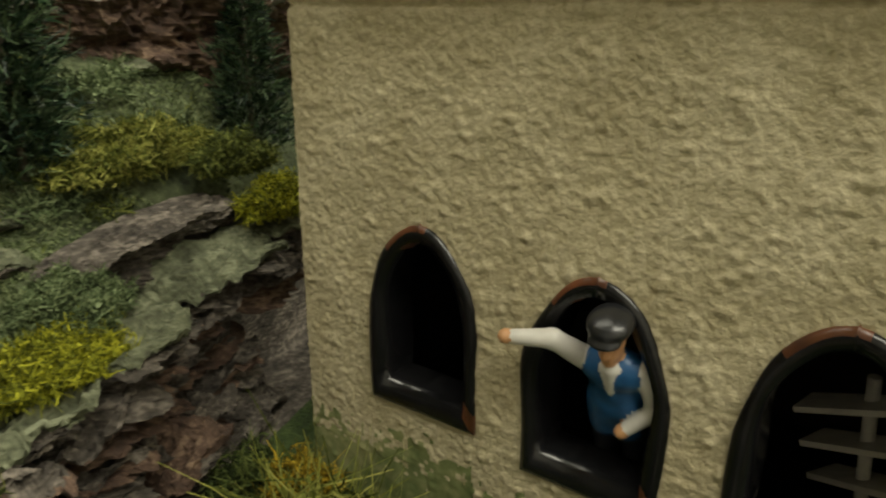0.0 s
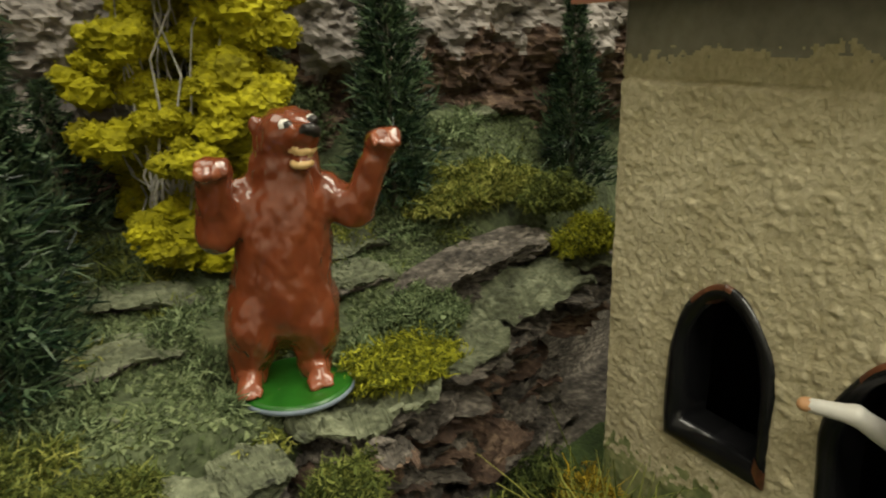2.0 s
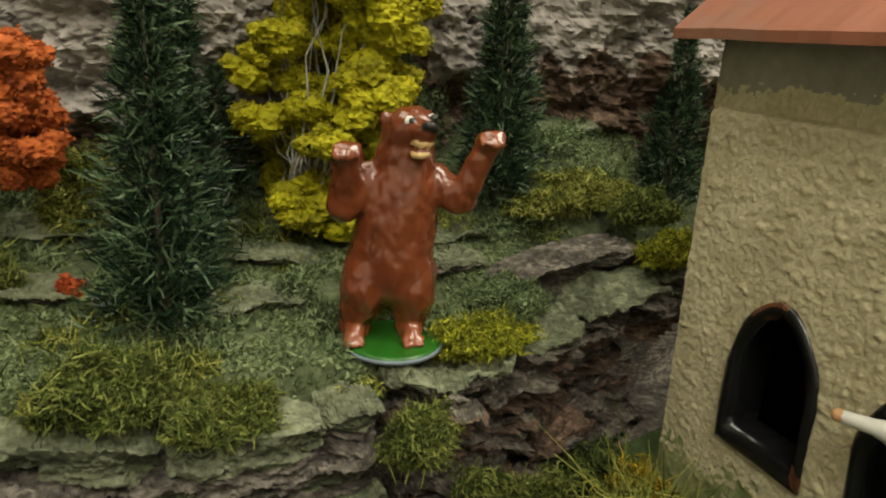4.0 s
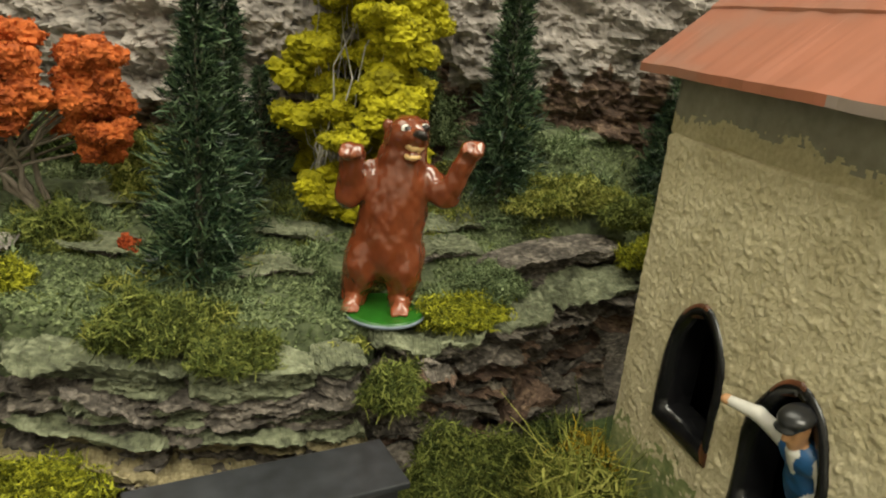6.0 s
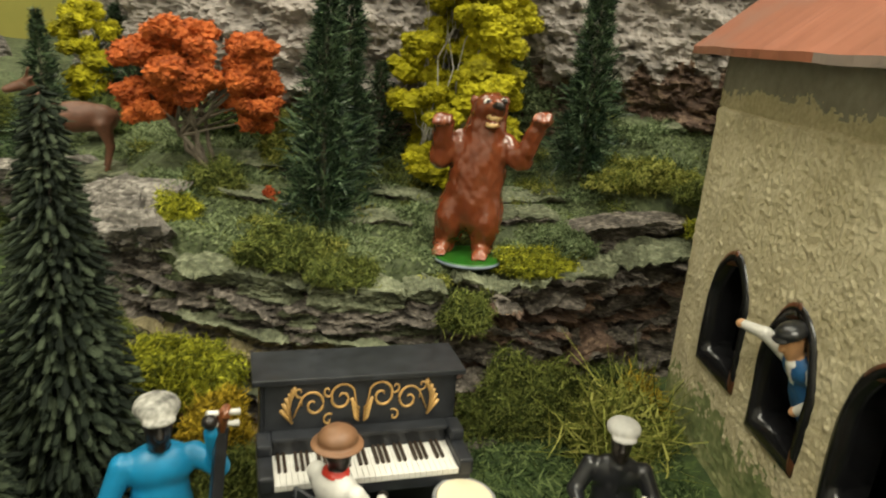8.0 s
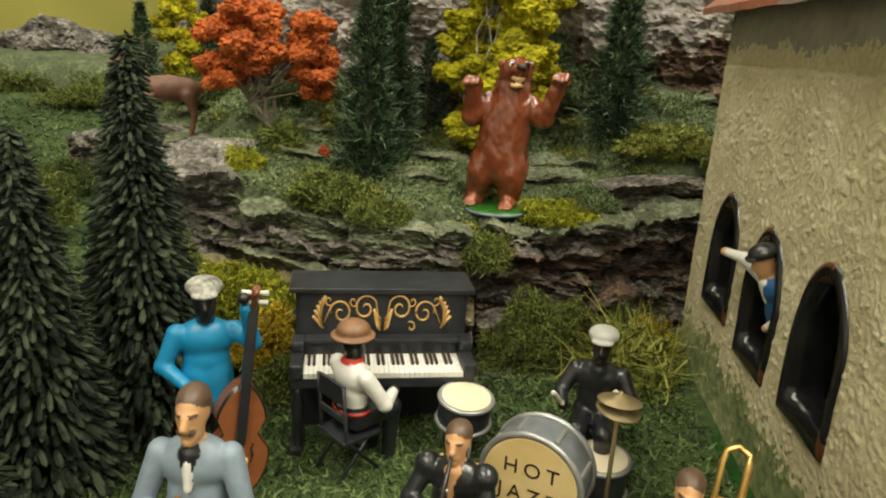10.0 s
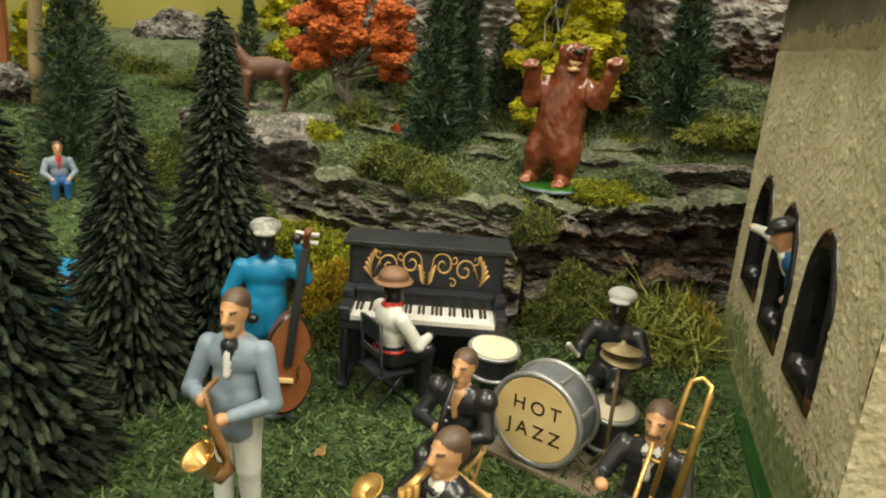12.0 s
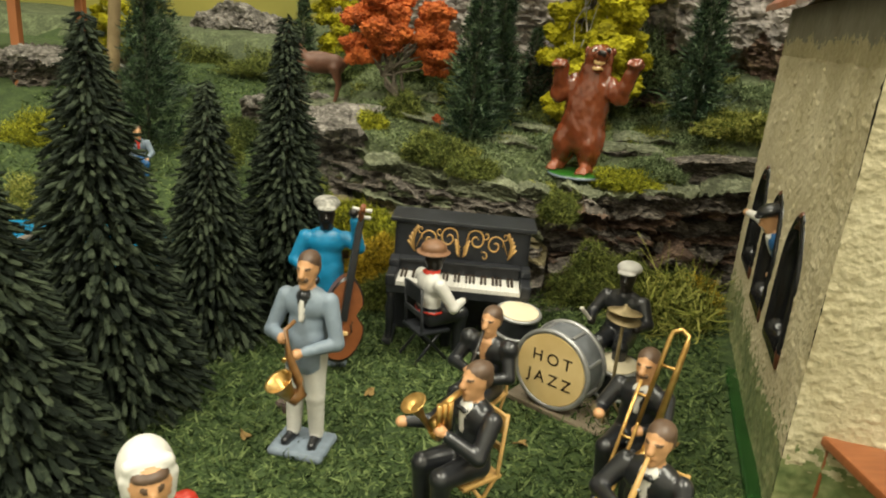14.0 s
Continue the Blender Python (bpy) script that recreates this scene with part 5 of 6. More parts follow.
pbox("body", (-0.0275, -0.004, 0.0, 0.0275, 0.011, 0.0475))
pbox("lid", (-0.0295, -0.0058, 0.0475, 0.0295, 0.0125, 0.0492), bev=0.0004)
panel = pbox("front_panel", (-0.0262, -0.0047, 0.0335, 0.0262, -0.0042, 0.047), bev=0.0001)
pbox("key_bed", (-0.028, -0.021, 0.0225, 0.028, -0.0042, 0.026))
pbox("fall_board", (-0.0245, -0.0075, 0.027, 0.0245, -0.0043, 0.0325))
pbox("music_rail", (-0.0245, -0.009, 0.0322, 0.0245, -0.0043, 0.0334), bev=0.0003)
for sx in (-1, 1):
    x0, x1 = sorted((sx * 0.0245, sx * 0.0285))
    pbox("cheek", (x0, -0.0215, 0.0255, x1, -0.0043, 0.0302), bev=0.0008)
    pbox("arm", (x0, -0.012, 0.0302, x1, -0.0043, 0.0335), bev=0.0008)
    part("leg", lathe(bmesh.new(), [(0.0019, 0), (0.0021, 0.0012), (0.0013, 0.0022), (0.0016, 0.009), (0.0021, 0.015), (0.0014, 0.019), (0.0022, 0.0225)], 14, pose(sx * 0.0262, -0.018, 0)), PBLACK, piano)
    pbox("foot", (x0, -0.0215, 0.0, x1, -0.0043, 0.002), bev=0.0005)
KEYWHITE = paint("key_white", (0.68, 0.66, 0.62), 0.35, 0.08)
white_key, black_key = None, None
for i in range(32):
    x0 = -0.0244 + i * 0.001525
    if white_key is None:
        white_key = part("white_key", box(bmesh.new(), 0.00004, -0.0212, 0.026, 0.00148, -0.0075, 0.0277, 0.0001), KEYWHITE, piano)
        white_key.location.x = x0
    else:
        k = new("white_key", white_key.data)
        k.parent, k.location = piano, (x0, 0, 0)
    if i % 7 not in (2, 6) and i < 31:
        if black_key is None:
            black_key = part("black_key", box(bmesh.new(), -0.00042, -0.0158, 0.0276, 0.00042, -0.0076, 0.0286, 0.0001), INK, piano)
            black_key.location.x = x0 + 0.001525
        else:
            k = new("black_key", black_key.data)
            k.parent, k.location = piano, (x0 + 0.001525, 0, 0)


def scroll_line(cx, cz, r, turns, start, sense, lead=None):
    pts = [lead] if lead else []
    for i in range(26):
        t = i / 25
        a = start + sense * turns * 2 * math.pi * t
        rr = r * (1 - 0.82 * t)
        pts.append((cx + rr * math.cos(a), -0.0049, cz + rr * math.sin(a)))
    return pts


def ornament(name, pts, r=0.00034):
    n = len(pts)
    pts = [(x * 1.08, y, 0.0401 + (z - 0.0401) * 1.3) for x, y, z in pts]
    part(name, tube(bmesh.new(), pts, [r * (0.45 + 0.75 * math.sin(math.pi * (0.15 + 0.8 * i / n))) for i in range(n)], 6), GOLDPAINT, panel, "gold painted scroll")


for sx in (-1, 1):
    ornament("scroll", [(sx * x, y, z) for x, y, z in scroll_line(0.0052, 0.0418, 0.0036, 1.35, 2.6, -1, (0.0009, -0.0049, 0.0372))])
    ornament("scroll", [(sx * x, y, z) for x, y, z in scroll_line(0.0123, 0.0406, 0.0034, 1.3, 0.3, 1, (0.0172, -0.0049, 0.038))])
    ornament("scroll", [(sx * x, y, z) for x, y, z in scroll_line(0.0085, 0.0368, 0.0016, 0.9, 2.2, -1)], 0.00028)
    ornament("scroll", [(sx * x, y, z) for x, y, z in scroll_line(0.0087, 0.0436, 0.0014, 0.9, 3.9, 1, (0.0075, -0.0049, 0.0405))], 0.00026)
    ornament("scroll", [(sx * x, y, z) for x, y, z in scroll_line(0.0158, 0.0438, 0.0013, 0.9, 4.4, 1, (0.0152, -0.0049, 0.0405))], 0.00026)
    for j in range(6):
        a = 0.7 + 0.32 * j
        ornament("leaf", [(sx * (0.0175 + 0.0003 * j), -0.0049, 0.0365 + 0.001 * j), (sx * (0.0182 + 0.0016 * math.cos(a)), -0.005, 0.038 + 0.001 * j + 0.0012 * math.sin(a)),
                          (sx * (0.0186 + 0.0024 * math.cos(a)), -0.0049, 0.0385 + 0.001 * j + 0.0022 * math.sin(a))], 0.0005)
    for j in range(4):
        ornament("leaf", [(sx * 0.0006, -0.0049, 0.036 + 0.001 * j), (sx * (0.0014 + 0.0002 * j), -0.005, 0.0368 + 0.0011 * j), (sx * (0.0018 + 0.0003 * j), -0.0049, 0.038 + 0.0012 * j)], 0.00045)

# pianist and chair
pn = person("seat", 0, 1, None, 2, [(-1, (-10.5, -5, 26), (-4, -14, 25.5), 0), (1, (10.5, -4, 26), (7, -13, 24.5), 0)], hat=3, hatk="brim")
pn += [("e", (0, 0, 38.4), (3.4, 3.4, 1.1), 4), ("e", (0, 0.2, 22.6), (6.9, 5.0, 0.9), 4)]
nx_, ny_ = -0.0022, 0.032
nz_ = ground_z(nx_, ny_)
figure("pianist_figurine", sculpt("pianist_figurine", pn, [WHITE, BLACKSUIT, DARKSKIN, BROWNHAT, RED], 0.46, 0.95), nx_, ny_, nz_ - 0.001, 122, "painted pianist in white shirt, red collar and brown hat").scale = (0.94, 0.94, 0.94)


def chair(name, x, y, z, rz, mat, label, h=0.034, seat_z=0.0155, w=0.0068):
    ob = thing(name, x, y, z, rz, label, "chair", "band chairs")
    part("seat", box(bmesh.new(), -w, -w, seat_z - 0.0012, w, w, seat_z, 0.0004), mat, ob)
    for sx in (-1, 1):
        part("leg", tube(bmesh.new(), [(sx * w * 0.9, w, h), (sx * w * 0.92, w * 0.8, seat_z), (sx * w * 0.95, -w, 0)], 0.0006, 8), mat, ob)
        part("leg", tube(bmesh.new(), [(sx * w * 0.8, -w * 0.6, seat_z), (sx * w * 0.85, w * 1.1, 0)], 0.0006, 8), mat, ob)
    part("backrest", box(bmesh.new(), -w * 0.92, w * 0.86, h - 0.006, w * 0.92, w * 1.02, h, 0.0004), mat, ob)
    part("backrest", box(bmesh.new(), -w * 0.92, w * 0.84, h - 0.0115, w * 0.92, w * 0.98, h - 0.0095, 0.0003), mat, ob)
    return ob


chair("piano_chair", nx_ - 0.0005, ny_ - 0.0005, nz_, 122, PBLACK, "black wooden chair under the pianist", 0.031, 0.0135)

# ---- drum kit ----
dx_, dy_ = 0.0432, -0.0045
dz_ = ground_z(dx_, dy_)
DR = -38
board = thing("drum_board", dx_ + 0.004, dy_ - 0.001, dz_, DR, "grey wooden board under the bass drum", "board")
part("plank", box(bmesh.new(), -0.019, -0.009, -0.0005, 0.017, 0.012, 0.0013, 0.0004), WOODBOARD, board)
drum = thing("bass_drum", dx_, dy_, dz_ + 0.0155, DR, "bass drum with cream skin lettered in dark paint", "drum")
lay = pose(0, 0, 0, 90, 0, 0)
part("shell", lathe(bmesh.new(), [(0.0152, -0.0066), (0.0155, -0.006), (0.0155, 0.006), (0.0152, 0.0066)], 48, lay), material("drum_grey", (0.08, 0.09, 0.1), (0.2, 0.21, 0.23), 240, 0.4, 0.2, 0.0003), drum)
for y0 in (-0.0066, 0.0066):
    bm = bmesh.new()
    tube(bm, [(0.0156 * math.cos(a), y0, 0.0156 * math.sin(a)) for a in np.linspace(0, 2 * math.pi, 48, endpoint=False)], 0.0011, 8, True)
    part("hoop", bm, SILVER, drum, "silver hoop")
skin = part("drum_skin", lathe(bmesh.new(), [(0.0148, 0.0066), (0.0147, 0.0072), (0.0142, 0.0073)], 48, lay), DRUMHEAD, drum, "cream drum skin")
for k in range(8):
    a = 0.4 + k * 0.785
    part("lug", box(bmesh.new(), -0.0006, -0.0045, 0.0153, 0.0006, 0.0045, 0.0163, 0.0002, pose(0, 0, 0, 0, math.degrees(a), 0)), SILVER, drum)


def lettering(text, x, z, size, parent, spacing=1.45):
    cu = bpy.data.curves.new("lettering", "FONT")
    cu.body, cu.size, cu.extrude, cu.align_x, cu.space_character = text, size, 0.00008, "CENTER", spacing
    cu.offset = -0.0000
    tmp = new("tmp", cu)
    me = bpy.data.meshes.new_from_object(tmp.evaluated_get(bpy.context.evaluated_depsgraph_get()))
    bpy.data.objects.remove(tmp)
    me.materials.clear()
    me.materials.append(INK)
    ob = new("lettering", me)
    ob.parent = parent
    ob.matrix_local = pose(x, -0.00745, z, 90, 0, 0)
    ob["label"] = "dark painted lettering"
    return ob


drum.scale = (0.85, 0.85, 0.85)
lettering("HOT", 0.0002, 0.0024, 0.0067, skin)
lettering("JAZZ", 0.0, -0.0062, 0.0067, skin)


def small_drum(x, y, z, r, h, tilt, rz, label, stand=True):
    ob = thing("snare_drum", x, y, ground_z(x, y), 0, label, "drum", "small drums")
    m = pose(0, 0, z - ground_z(x, y), tilt, 0, rz)
    part("shell", lathe(bmesh.new(), [(r * 0.97, -h), (r, -h * 0.95), (r, -0.0003), (r * 0.97, 0)], 32, m), PBLACK, ob)
    for hz in (-h + 0.0004, -0.0003):
        bm = bmesh.new()
        tube(bm, [m @ Vector((r * 1.02 * math.cos(a), r * 1.02 * math.sin(a), hz)) for a in np.linspace(0, 2 * math.pi, 36, endpoint=False)], 0.0007, 8, True)
        part("hoop", bm, SILVER, ob, "silver hoop")
    part("drum_skin", lathe(bmesh.new(), [(r * 0.95, 0), (r * 0.95, 0.0005), (r * 0.9, 0.0006)], 32, m), PALESKIN, ob, "cream drum skin")
    for k in range(3):
        a = k * 2.094 + 0.5
        part("leg", tube(bmesh.new(), [m @ Vector((r * 0.7 * math.cos(a), r * 0.7 * math.sin(a), -h)), (r * 0.95 * math.cos(a), r * 0.95 * math.sin(a), 0)], 0.0005, 6), SILVER, ob)
    return ob


small_drum(0.0322, 0.031, 0.0245, 0.008, 0.0085, 6, 20, "black snare drum with cream skin near the piano")
small_drum(0.064, 0.002, 0.0205, 0.0075, 0.0105, 4, -20, "black tom drum with pale hoop beside the bass drum")
cy = thing("cymbal_stand", 0.0597, -0.0115, ground_z(0.0597, -0.0115), 0, "brass hi-hat cymbals on a thin stand", "cymbals")
part("pole", cyl(bmesh.new(), (0, 0, 0), (0, 0, 0.0405), 0.0006, n=8), DULLBRASS, cy)
for zz, tl in ((0.0355, 6), (0.0378, -6)):
    part("cymbal", lathe(bmesh.new(), [(0.0056, 0), (0.0054, 0.0003), (0.002, 0.0011), (0.0012, 0.0018), (0.0004, 0.002)], 28, pose(0, 0, zz, tl, 4, 0)), DULLBRASS, cy)
for k in range(3):
    a = k * 2.094
    part("leg", tube(bmesh.new(), [(0, 0, 0.008), (0.005 * math.cos(a), 0.005 * math.sin(a), 0)], 0.0005, 6), DULLBRASS, cy)

# drummer
rx_, ry_ = 0.067, 0.0165
dm = person("seat", 0, 0, None, 1, [(-1, (-11, -3, 28), (-9, -11, 27), 0), (1, (11, -3, 28), (8.5, -10.5, 28), 0)], hat=2, shirt=0)
dm += [("c", (-9, -11, 27), (-12, -16, 33), 0.7, 0.9, 3), ("c", (8.5, -10.5, 28), (6, -14, 36), 0.7, 0.9, 3)]
figure("drummer_figurine", sculpt("drummer_figurine", dm, [BLACKSUIT, DARKSKIN, paint("grey_cap", (0.42, 0.41, 0.39), 0.5), paint("stick_wood", (0.6, 0.56, 0.5), 0.5)], 0.46, 0.95), rx_, ry_, ground_z(rx_, ry_) - 0.001, -28, "painted drummer in black suit and light grey cap").scale = (0.9, 0.9, 0.9)
stool = thing("drum_stool", rx_, ry_, ground_z(rx_, ry_), 0, "round black stool under the drummer", "stool")
part("seat", lathe(bmesh.new(), [(0.005, 0.0125), (0.0055, 0.013), (0.0055, 0.0145), (0.005, 0.015)], 20), PBLACK, stool)
part("leg", cyl(bmesh.new(), (0, 0, 0), (0, 0, 0.0126), 0.0012, 0.0012, 10), PBLACK, stool)

# seated wind players
SUIT = [BLACKSUIT, BROWNHAIR, SKIN, WHITE]


def player(name, x, y, rz, k, arms, label, woman=False, extra=(), chair_label="gold folding chair under the player"):
    z = ground_z(x, y)
    P = person("seat", 0, 0, 1, 2, arms, shirt=2 if woman else 3, tie=None)
    if woman:
        P += [("e", (-7.6, 0, 35.5), (3.6, 3.4, 3.4), 0), ("e", (7.6, 0, 35.5), (3.6, 3.4, 3.4), 0)]
    else:
        P += [("e", (-1.1, -4.9, 36.6), (1.1, 0.6, 0.75), 0), ("e", (1.1, -4.9, 36.6), (1.1, 0.6, 0.75), 0)]
    P += list(extra)
    figure(name, sculpt(name, P, SUIT, 0.4, 0.7), x, y, z - 0.0005, rz, label).scale = (k, k, k)
    chair("folding_chair", x, y, z, rz, GOLDPAINT, chair_label).scale = (k, k, k)
    return z - 0.0005


cor = (0.012, -0.061, -52, 0.93)
trm = (0.0573, -0.0485, -34, 0.88)
wom = (0.0175, -0.0205, -30, 0.88)
cla = (0.0503, -0.0855, -40, 0.9)
z_c = player("cornet_player_figurine", *cor, [(-1, (-11, -5, 27), (-15, -13, 27), 0), (1, (9.5, -5.5, 27), (1.5, -12.5, 33), 0)], "painted cornet player in black suit with bow tie")
z_t = player("trombonist_figurine", *trm, [(-1, (-11, -5, 27), (-8, -13, 30), 0), (1, (9.5, -5, 28), (3.5, -11, 28), 0)], "painted trombone player in black suit with moustache", extra=[("c", (-1.4, -4.2, 42.2), (1.4, -4.2, 42.2), 0.5, 0.5, 1)])
z_w = player("woman_clarinettist_figurine", *wom, [(-1, (-11, -4, 27), (-2, -9.5, 28), 0), (1, (10.5, -3.5, 27), (1.5, -9, 25), 0)], "painted woman musician in glossy black dress", woman=True)
z_l = player("clarinettist_figurine", *cla, [(-1, (-11, -5, 28), (-2, -12, 30), 0), (1, (10.5, -4, 26), (1, -11, 26), 0)], "painted clarinet player in black suit with bow tie")


def clarinet(fig, z, mat, label):
    ob = thing("clarinet", fig[0], fig[1], z, fig[2], label, "clarinet")
    ob.scale = (fig[3],) * 3
    part("tube", tube(bmesh.new(), [(0, -0.0055, 0.0425), (-0.0003, -0.0105, 0.033), (-0.0005, -0.0145, 0.0225)], [0.0005, 0.0009, 0.001], 8), mat, ob)
    part("bell", lathe(bmesh.new(), [(0.0009, 0), (0.0013, -0.0015), (0.0022, -0.003)], 14, pose(-0.0005, -0.0145, 0.0228, -20, 0, 0)), mat, ob)
    for k in range(4):
        part("key", cyl(bmesh.new(), (-0.001, -0.009 - 0.0014 * k, 0.0355 - 0.0034 * k), (0.001, -0.0093 - 0.0014 * k, 0.0355 - 0.0034 * k), 0.00045, n=6), SILVER, ob)
    return ob


clarinet(cla, z_l, GOLDPAINT, "gold clarinet held by the seated player")
clarinet(wom, z_w, DARKSKIN, "black clarinet held by the seated woman")
ct = thing("cornet", cor[0], cor[1], z_c, cor[2], "gold cornet held at the player's mouth", "cornet")
ct.scale = (cor[3],) * 3
part("bell", lathe(bmesh.new(), [(0.0007, 0), (0.0009, 0.006), (0.0017, 0.0095), (0.0036, 0.0115), (0.0033, 0.0117), (0.0014, 0.0098)], 20, pose(-0.0022, -0.0125, 0.031, 32, 0, -8)), GOLD, ct)
bm = bmesh.new()
tube(bm, [(0, -0.0055, 0.042), (0, -0.012, 0.039), (0, -0.0145, 0.036), (0, -0.012, 0.0315), (-0.001, -0.0108, 0.0288), (-0.0022, -0.0115, 0.0292), (-0.0022, -0.0125, 0.031)], 0.0009, 8)
part("tubing", bm, GOLD, ct)
for k in range(3):
    part("valve", cyl(bmesh.new(), (0.0008, -0.0092 - 0.0018 * k, 0.0325), (0.0008, -0.0092 - 0.0018 * k, 0.0405), 0.0008, n=10), GOLD, ct)

tb = thing("trombone", trm[0], trm[1], z_t, trm[2], "gold slide trombone held by the seated player", "trombone")
tb.scale = (trm[3],) * 3
s0, s1 = Vector((0.001, -0.0075, 0.0425)), Vector((-0.0015, -0.0235, 0.005))
wv = Vector((0.0034, 0.0, 0.0))
part("slide", tube(bmesh.new(), [s0, s0.lerp(s1, 0.5), s1, s1 + wv * 0.5 + Vector((0, -0.0006, -0.0012)), s1 + wv, s0.lerp(s1, 0.5) + wv, s0 + wv], 0.0006, 8), GOLD, tb)
up = (s0 - s1).normalized()
part("bell_bow", tube(bmesh.new(), [s0 + wv - up * 0.012, s0 + wv + up * 0.014, s0 + wv * 1.1 + up * 0.0162, s0 + wv * 1.75 + up * 0.0175, s0 + wv * 2.4 + up * 0.0162, s0 + wv * 2.5 + up * 0.014, s0 + wv * 2.5 - up * 0.014],
                      [0.0007] * 5 + [0.0008, 0.0012], 8), GOLD, tb)
part("bell", lathe(bmesh.new(), [(0.0012, 0), (0.0018, -0.005), (0.0042, -0.0085), (0.004, -0.0087), (0.0012, -0.004)], 18, Matrix.Translation(s0 + wv * 2.5 - up * 0.014) @ up.to_track_quat("Z", "Y").to_matrix().to_4x4()), GOLD, tb)
for k in (0.1, 0.42):
    part("brace", tube(bmesh.new(), [s0.lerp(s1, k), s0.lerp(s1, k) + wv], 0.0005, 6), GOLD, tb)
part("brace", tube(bmesh.new(), [s0 + wv + up * 0.006, s0 + wv * 2.5 + up * 0.006], 0.0005, 6), GOLD, tb)

# listener with a white hood at the lawn's edge
hx_, hy_ = -0.0465, -0.1165
hd = person("stand", 0, 1, None, 2, [(-1, (-10.5, -2, 35), (-6, -8, 31), 0), (1, (10.5, -2, 35), (5, -8, 31), 0)], hat=3, hatk="hood", shoes=1, base=4)
ob = figure("hooded_figurine", sculpt("hooded_figurine", hd, [RED, BLACKSUIT, SKIN, WHITE, BASEGREY, BROWNHAIR], 0.48, 0.95), hx_, hy_, ground_z(hx_, hy_) + 0.0015, 32, "painted child in red coat and white hood")
ob.scale = (0.84, 0.84, 0.89)

# man leaning out of the middle window
wn = HOUSE @ Vector((0.073, -0.0145, 0))
wm = person("stand", 0, 1, None, 2, [(-1, (-12.0, -3, 54), (-21.5, -6, 55), 3), (1, (9.5, -3, 38), (3.0, -7, 33), 3)], hat=4, shirt=3, shoes=1)
wm += [("c", (sx * 4, 0.5, 3), (sx * 4, 0.5, -12), 2.4, 2.4, 1) for sx in (-1, 1)]
wmesh = sculpt("leaning_figurine", wm, [BLUE, BLACKSUIT, SKIN, WHITE, BLACKSUIT], 0.48, 0.95)
ob = figure("leaning_figurine", wmesh, wn.x, wn.y, 0.0155, -95, "painted man in blue waistcoat and cap leaning from the window")
ob.matrix_world = pose(wn.x + 0.0024, wn.y, 0.0337, 0, 0, -100) @ pose(0, 0, 0, 25, 0, 0) @ Matrix.Diagonal((0.8, 0.8, 0.8, 1))

# far figures and oddments
fx_, fy_ = -0.1735, 0.1734
fm = person("seat", 0, 1, 2, 3, [(-1, (-10.5, -3, 27), (-5, -11, 23), 0), (1, (10.5, -3, 27), (5, -11, 23), 0)], shirt=4)
figure("seated_figurine", sculpt("seated_figurine", fm, [GREYSUIT, BLUE, BROWNHAIR, SKIN, RED], 0.6, 0.6), fx_, fy_, ground_z(fx_, fy_) - 0.0085, 30, "painted man in grey jacket sitting beside the pond").scale = (0.68, 0.68, 0.68)
deer = [("e", (0, 0, 27), (6, 13, 7.5), 0), ("e", (0, 9, 26), (6, 6, 7), 0), ("c", (0, -10, 31), (0, -17, 41), 4, 2.8, 0), ("c", (0, -17, 42), (0, -24, 39), 2.8, 1.6, 0), ("c", (0, 14, 30), (0, 16, 26), 1.0, 0.7, 0)]
for sx in (-1, 1):
    deer += [("c", (sx * 3.5, -9, 23), (sx * 3.5, -9.5, 12), 2.9, 1.5, 0), ("c", (sx * 3.5, -9.5, 12), (sx * 3.5, -9, 0), 1.4, 1.1, 0), ("c", (sx * 3.5, 9, 24), (sx * 3.5, 11.5, 13), 3.6, 1.6, 0),
             ("c", (sx * 3.5, 11.5, 13), (sx * 3.5, 9.5, 0), 1.5, 1.1, 0), ("c", (sx * 1.5, -17, 44), (sx * 4, -16, 49), 0.9, 0.5, 0), ("c", (sx * 2.2, -16, 43), (sx * 4.8, -15, 45), 1.2, 0.5, 0)]
ez = 0.0748
bark("bark_slab", [(-0.112, 0.205), (-0.085, 0.192), (-0.05, 0.196)], [0.0745, 0.0752, 0.0752], [0.055, 0.055, 0.06], 0.035, [barkgreen_m, barkgrey_m], "grey bark slab under the deer", 0.002, 47.0, amp=0.0022, nu=150, nv=70)
figure("deer_figurine", sculpt("deer_figurine", deer, [DEERBROWN], 0.6, 1.2, 0.5), -0.079, 0.207, ez - 0.0005, -80, "dark brown deer standing on the terrace").scale = (0.95, 1.0, 0.85)
pond_m = paint("pond_blue", (0.01, 0.2, 0.4), 0.12, 0.2)
bm = bmesh.new()
ring = [bm.verts.new((-0.162 + (0.05 + 0.008 * math.sin(3 * a)) * math.cos(a), 0.085 + (0.032 + 0.006 * math.cos(2 * a)) * math.sin(a), 0.0185)) for a in np.linspace(0, 2 * math.pi, 40, endpoint=False)]
low = [bm.verts.new(v.co - Vector((0, 0, 0.012))) for v in ring]
bm.faces.new(ring)
for i in range(40):
    bm.faces.new((ring[i - 1], low[i - 1], low[i], ring[i]))
tagged(part("water", bm, pond_m, None), "bright blue painted pond beyond the firs", "water", kind="structure")
for i, (x, y, rz) in enumerate(((-0.128, 0.078, 20), (-0.15, 0.066, -35), (-0.185, 0.07, 60))):
    bm = bmesh.new()
    limb(bm, (-0.014, 0, 0.019), (0.014, 0.002, 0.021), 0.0018, 0.0014, 0.06)
    lg = part("log", bm, trunk_m, None)
    lg.matrix_world = pose(x, y, 0, 0, 0, rz)
    tagged(lg, "thin brown log beside the pond", "log", "logs by the pond")
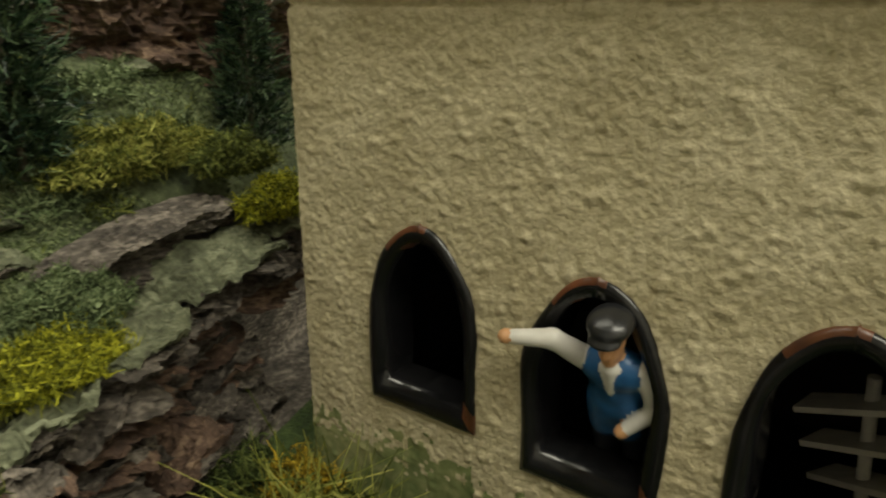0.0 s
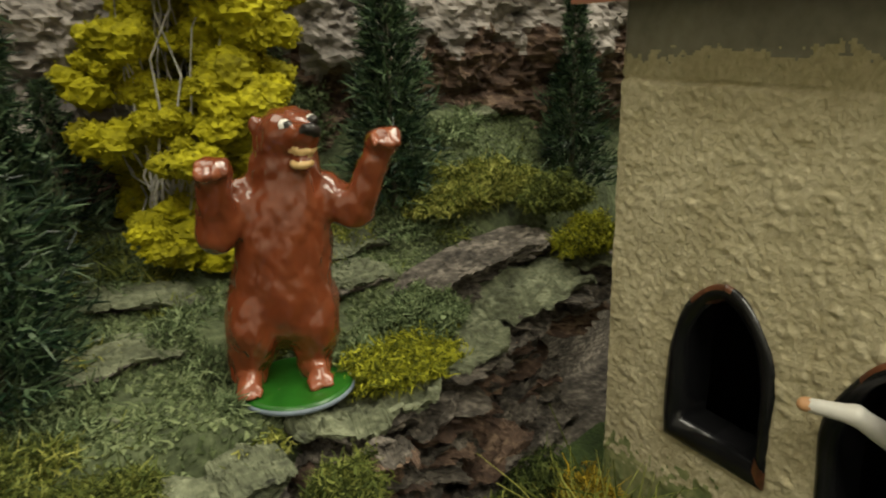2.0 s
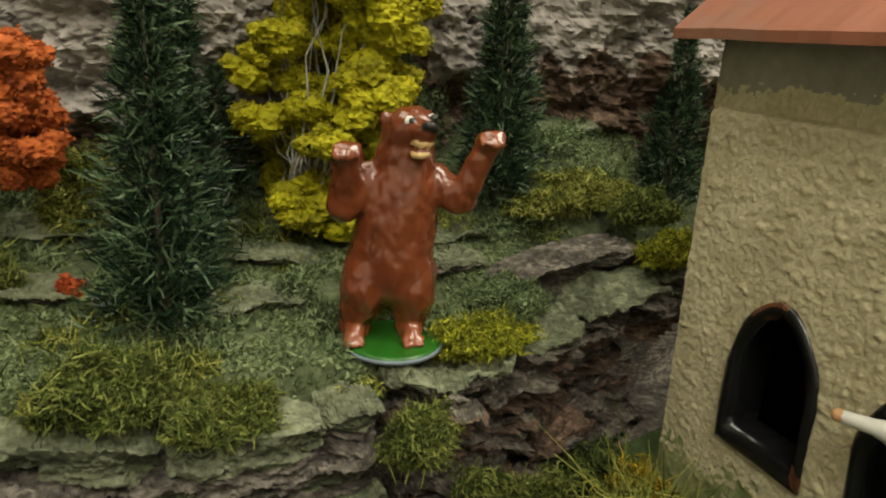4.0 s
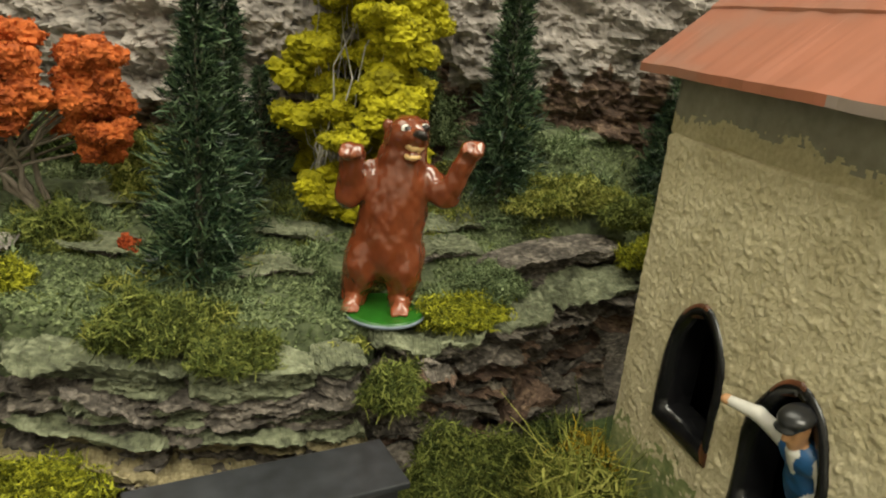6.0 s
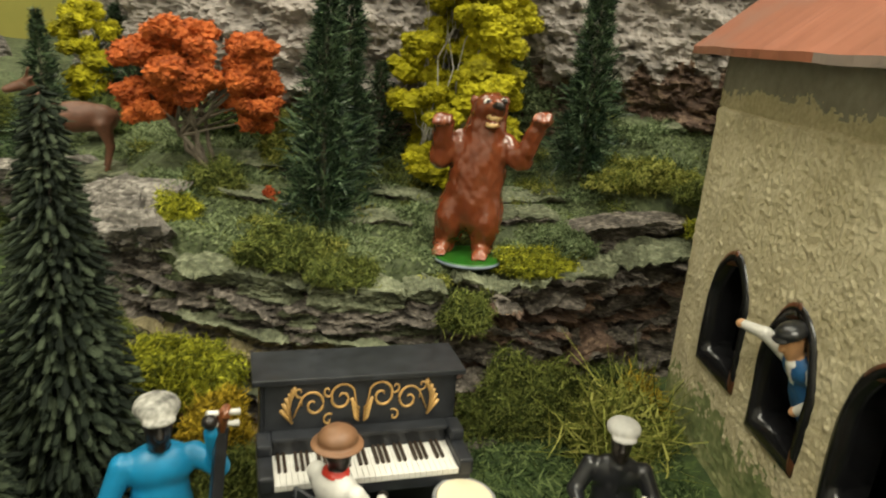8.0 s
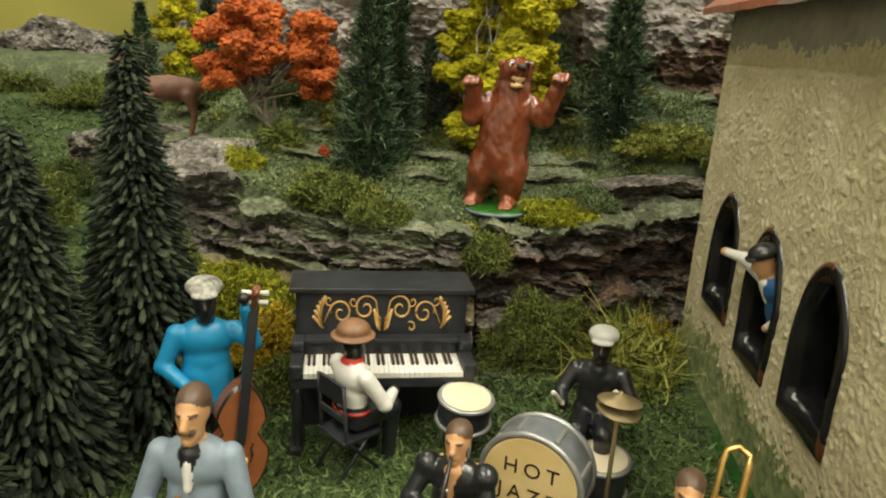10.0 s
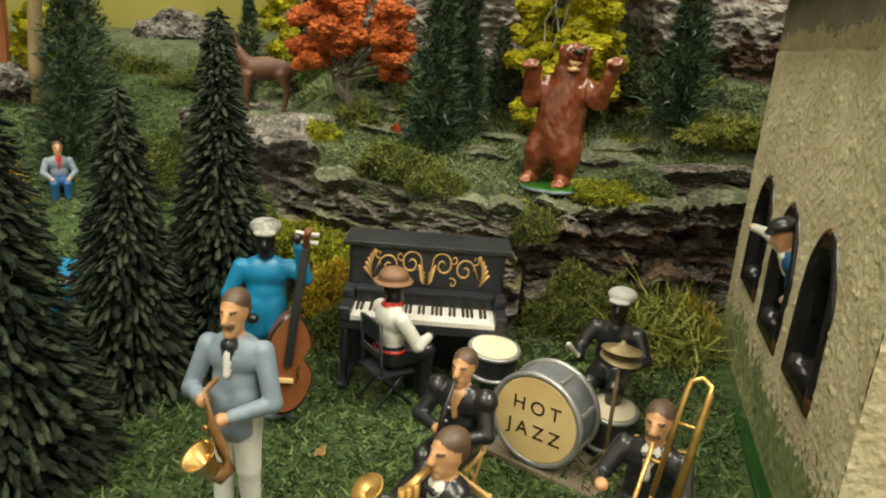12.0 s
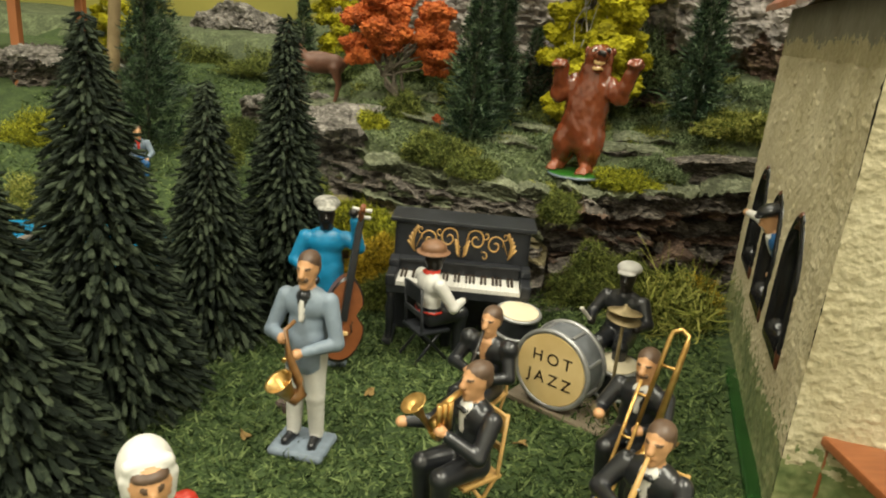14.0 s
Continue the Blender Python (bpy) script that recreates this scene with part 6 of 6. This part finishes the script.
# wooden shelter post at the far edge
post = thing("shelter", -0.3, 0.28, ground_z(-0.3, 0.28), 0, "small wooden shelter with reddish posts and white roof", "shelter")
RUSTWOOD = material("orange_wood", (0.24, 0.075, 0.02), (0.45, 0.17, 0.06), 90, 0.6, 0.2, stretch=(1, 1, 0.2))
for x, y in ((0, 0), (0.03, 0.03), (-0.06, 0), (-0.06, 0.05)):
    part("post", box(bmesh.new(), x - 0.003, y - 0.003, -0.002, x + 0.003, y + 0.003, 0.075, 0.0005), RUSTWOOD, post)
part("roof", box(bmesh.new(), -0.075, -0.012, 0.075, 0.042, 0.06, 0.079, 0.001), WHITE, post)
bm = bmesh.new()
limb(bm, (0, 0, 0), (0.004, 0.0, 0.2), 0.0042, 0.003, 0.03, 10)
tr = part("bare_trunk", bm, material("tan_trunk", (0.16, 0.11, 0.05), (0.32, 0.24, 0.12), 160, 0.8, 0.5), None)
tr.matrix_world = pose(-0.225, 0.26, ground_z(-0.225, 0.26) - 0.001)
tagged(tr, "tall bare tan tree trunk beyond the pond", "tree trunk")
bark("boulder", [(-0.27, 0.495), (-0.216, 0.47), (-0.155, 0.495)], [0.1, 0.126, 0.108], [0.05, 0.05, 0.05], 0.06, [barkgrey_m], "large grey boulder in the distance", -0.006, 41.0, amp=0.006, nu=120, nv=80, grain=80.0, category="boulder")
bark("bark_slab", [(-0.14, 0.24), (-0.105, 0.21), (-0.075, 0.205)], [0.068, 0.076, 0.078], [0.03, 0.035, 0.04], 0.03, [barkgrey_m, bark_m], "brown and grey bark slab behind the firs", 0.004, 45.0, amp=0.004, nu=140, nv=80)
bark("bark_slab", [(0.15, 0.166), (0.175, 0.158), (0.205, 0.158)], [0.106, 0.109, 0.11], [0.088, 0.088, 0.088], 0.025, [barkgreen_m, bark_m], "grey-green bark slab on the slope", 0.0, 51.0, amp=0.004, nu=140, nv=70)
bark("stone", [(-0.052, -0.01), (-0.046, -0.016), (-0.041, -0.014)], [0.003, 0.0042, 0.0035], [-0.001] * 3, 0.006, [material("brown_stone", (0.05, 0.035, 0.03), (0.14, 0.1, 0.085), 200, 0.8, 0.5)], "small flat brown stone on the lawn", 0.0, 61.0, amp=0.0006, nu=40, nv=40, category="stone")
# red-brown bench whose end stands beside the house
bench = thing("bench", 0.111, -0.071, ground_z(0.111, -0.071), 6, "polished red-brown wooden bench beside the house wall", "bench")
BENCH = material("bench_wood", (0.2, 0.06, 0.02), (0.36, 0.13, 0.05), 110, 0.35, 0.15, 0.0003, stretch=(1, 5, 1))
part("seat", box(bmesh.new(), -0.012, -0.02, 0.0235, 0.024, 0.012, 0.0262, 0.0008), BENCH, bench)
for x in (-0.009, 0.02):
    for y in (-0.016, 0.009):
        part("leg", box(bmesh.new(), x - 0.0015, y - 0.0015, -0.001, x + 0.0015, y + 0.0015, 0.0236, 0.0003), BENCH, bench)

# far left bank
bark("bark_slab", [(-0.36, 0.3), (-0.3, 0.27), (-0.25, 0.275), (-0.21, 0.3)], [0.075, 0.085, 0.08, 0.07], [0.03] * 4, 0.05, [barkgrey_m, bark_m], "long grey bark bank beyond the pond", 0.004, 71.0, amp=0.006, nu=200, nv=90, grain=120.0)
moss(B, -0.24, 0.2, 0.035, 0.03, 0.012, 0.02, ygreen_m, 1800, "yellow-green shrub before the far bank", 0.008)
moss(B, -0.21, 0.36, 0.07, 0.05, 0.014, 0.022, olive_m, 2400, "olive hedge on the far bank", 0.008)
feather_spruce(-0.2, 0.27, 0.16, 0.02, "dark spruce on the far bank", 0.9)
for x, y, rz in ((-0.008, -0.062, 20), (-0.02, 0.0, 70), (-0.055, -0.03, 130), (0.03, -0.03, 200), (0.075, -0.03, 15), (-0.03, -0.06, 250)):
    bm = bmesh.new()
    vs = [bm.verts.new((0.0022 * math.cos(a) * (1 + 0.5 * math.cos(3 * a)), 0.0016 * math.sin(a), 0.0004 + 0.0006 * math.sin(2 * a))) for a in np.linspace(0, 2 * math.pi, 12, endpoint=False)]
    up = [bm.verts.new(v.co + Vector((0, 0, 0.00025))) for v in vs]
    bm.faces.new(vs[::-1])
    bm.faces.new(up)
    for i in range(12):
        bm.faces.new((vs[i - 1], vs[i], up[i], up[i - 1]))
    lf = part("dead_leaf", bm, material("dead_leaf", (0.12, 0.07, 0.02), (0.34, 0.22, 0.07), 400, 0.8, 0.2), None)
    lf.matrix_world = pose(x, y, ground_z(x, y) + 0.0012, 12, -8, rz)
    tagged(lf, "small dry brown leaf on the lawn", "leaf", "dead leaves")

moss(B, -0.19, 0.44, 0.07, 0.08, 0.014, 0.02, lime_m, 2600, "light green hedge before the grey boulder", 0.009)
moss(B, -0.13, 0.22, 0.045, 0.022, 0.012, 0.014, deep_m, 1800, "deep green ferns behind the firs", 0.012, 0.0007, 0.3)
moss(B, -0.2, 0.12, 0.02, 0.02, 0.012, 0.016, lime_m, 1400, "light green shrub at the pond", 0.008)
foam_tree("shrub", -0.25, 0.33, clump_set(10, 0, 0.01, 0.05, 0.02, 0.009, 0.013, 33), yellow_m, trunk_m, "golden shrub on the far bank", 4, 420)
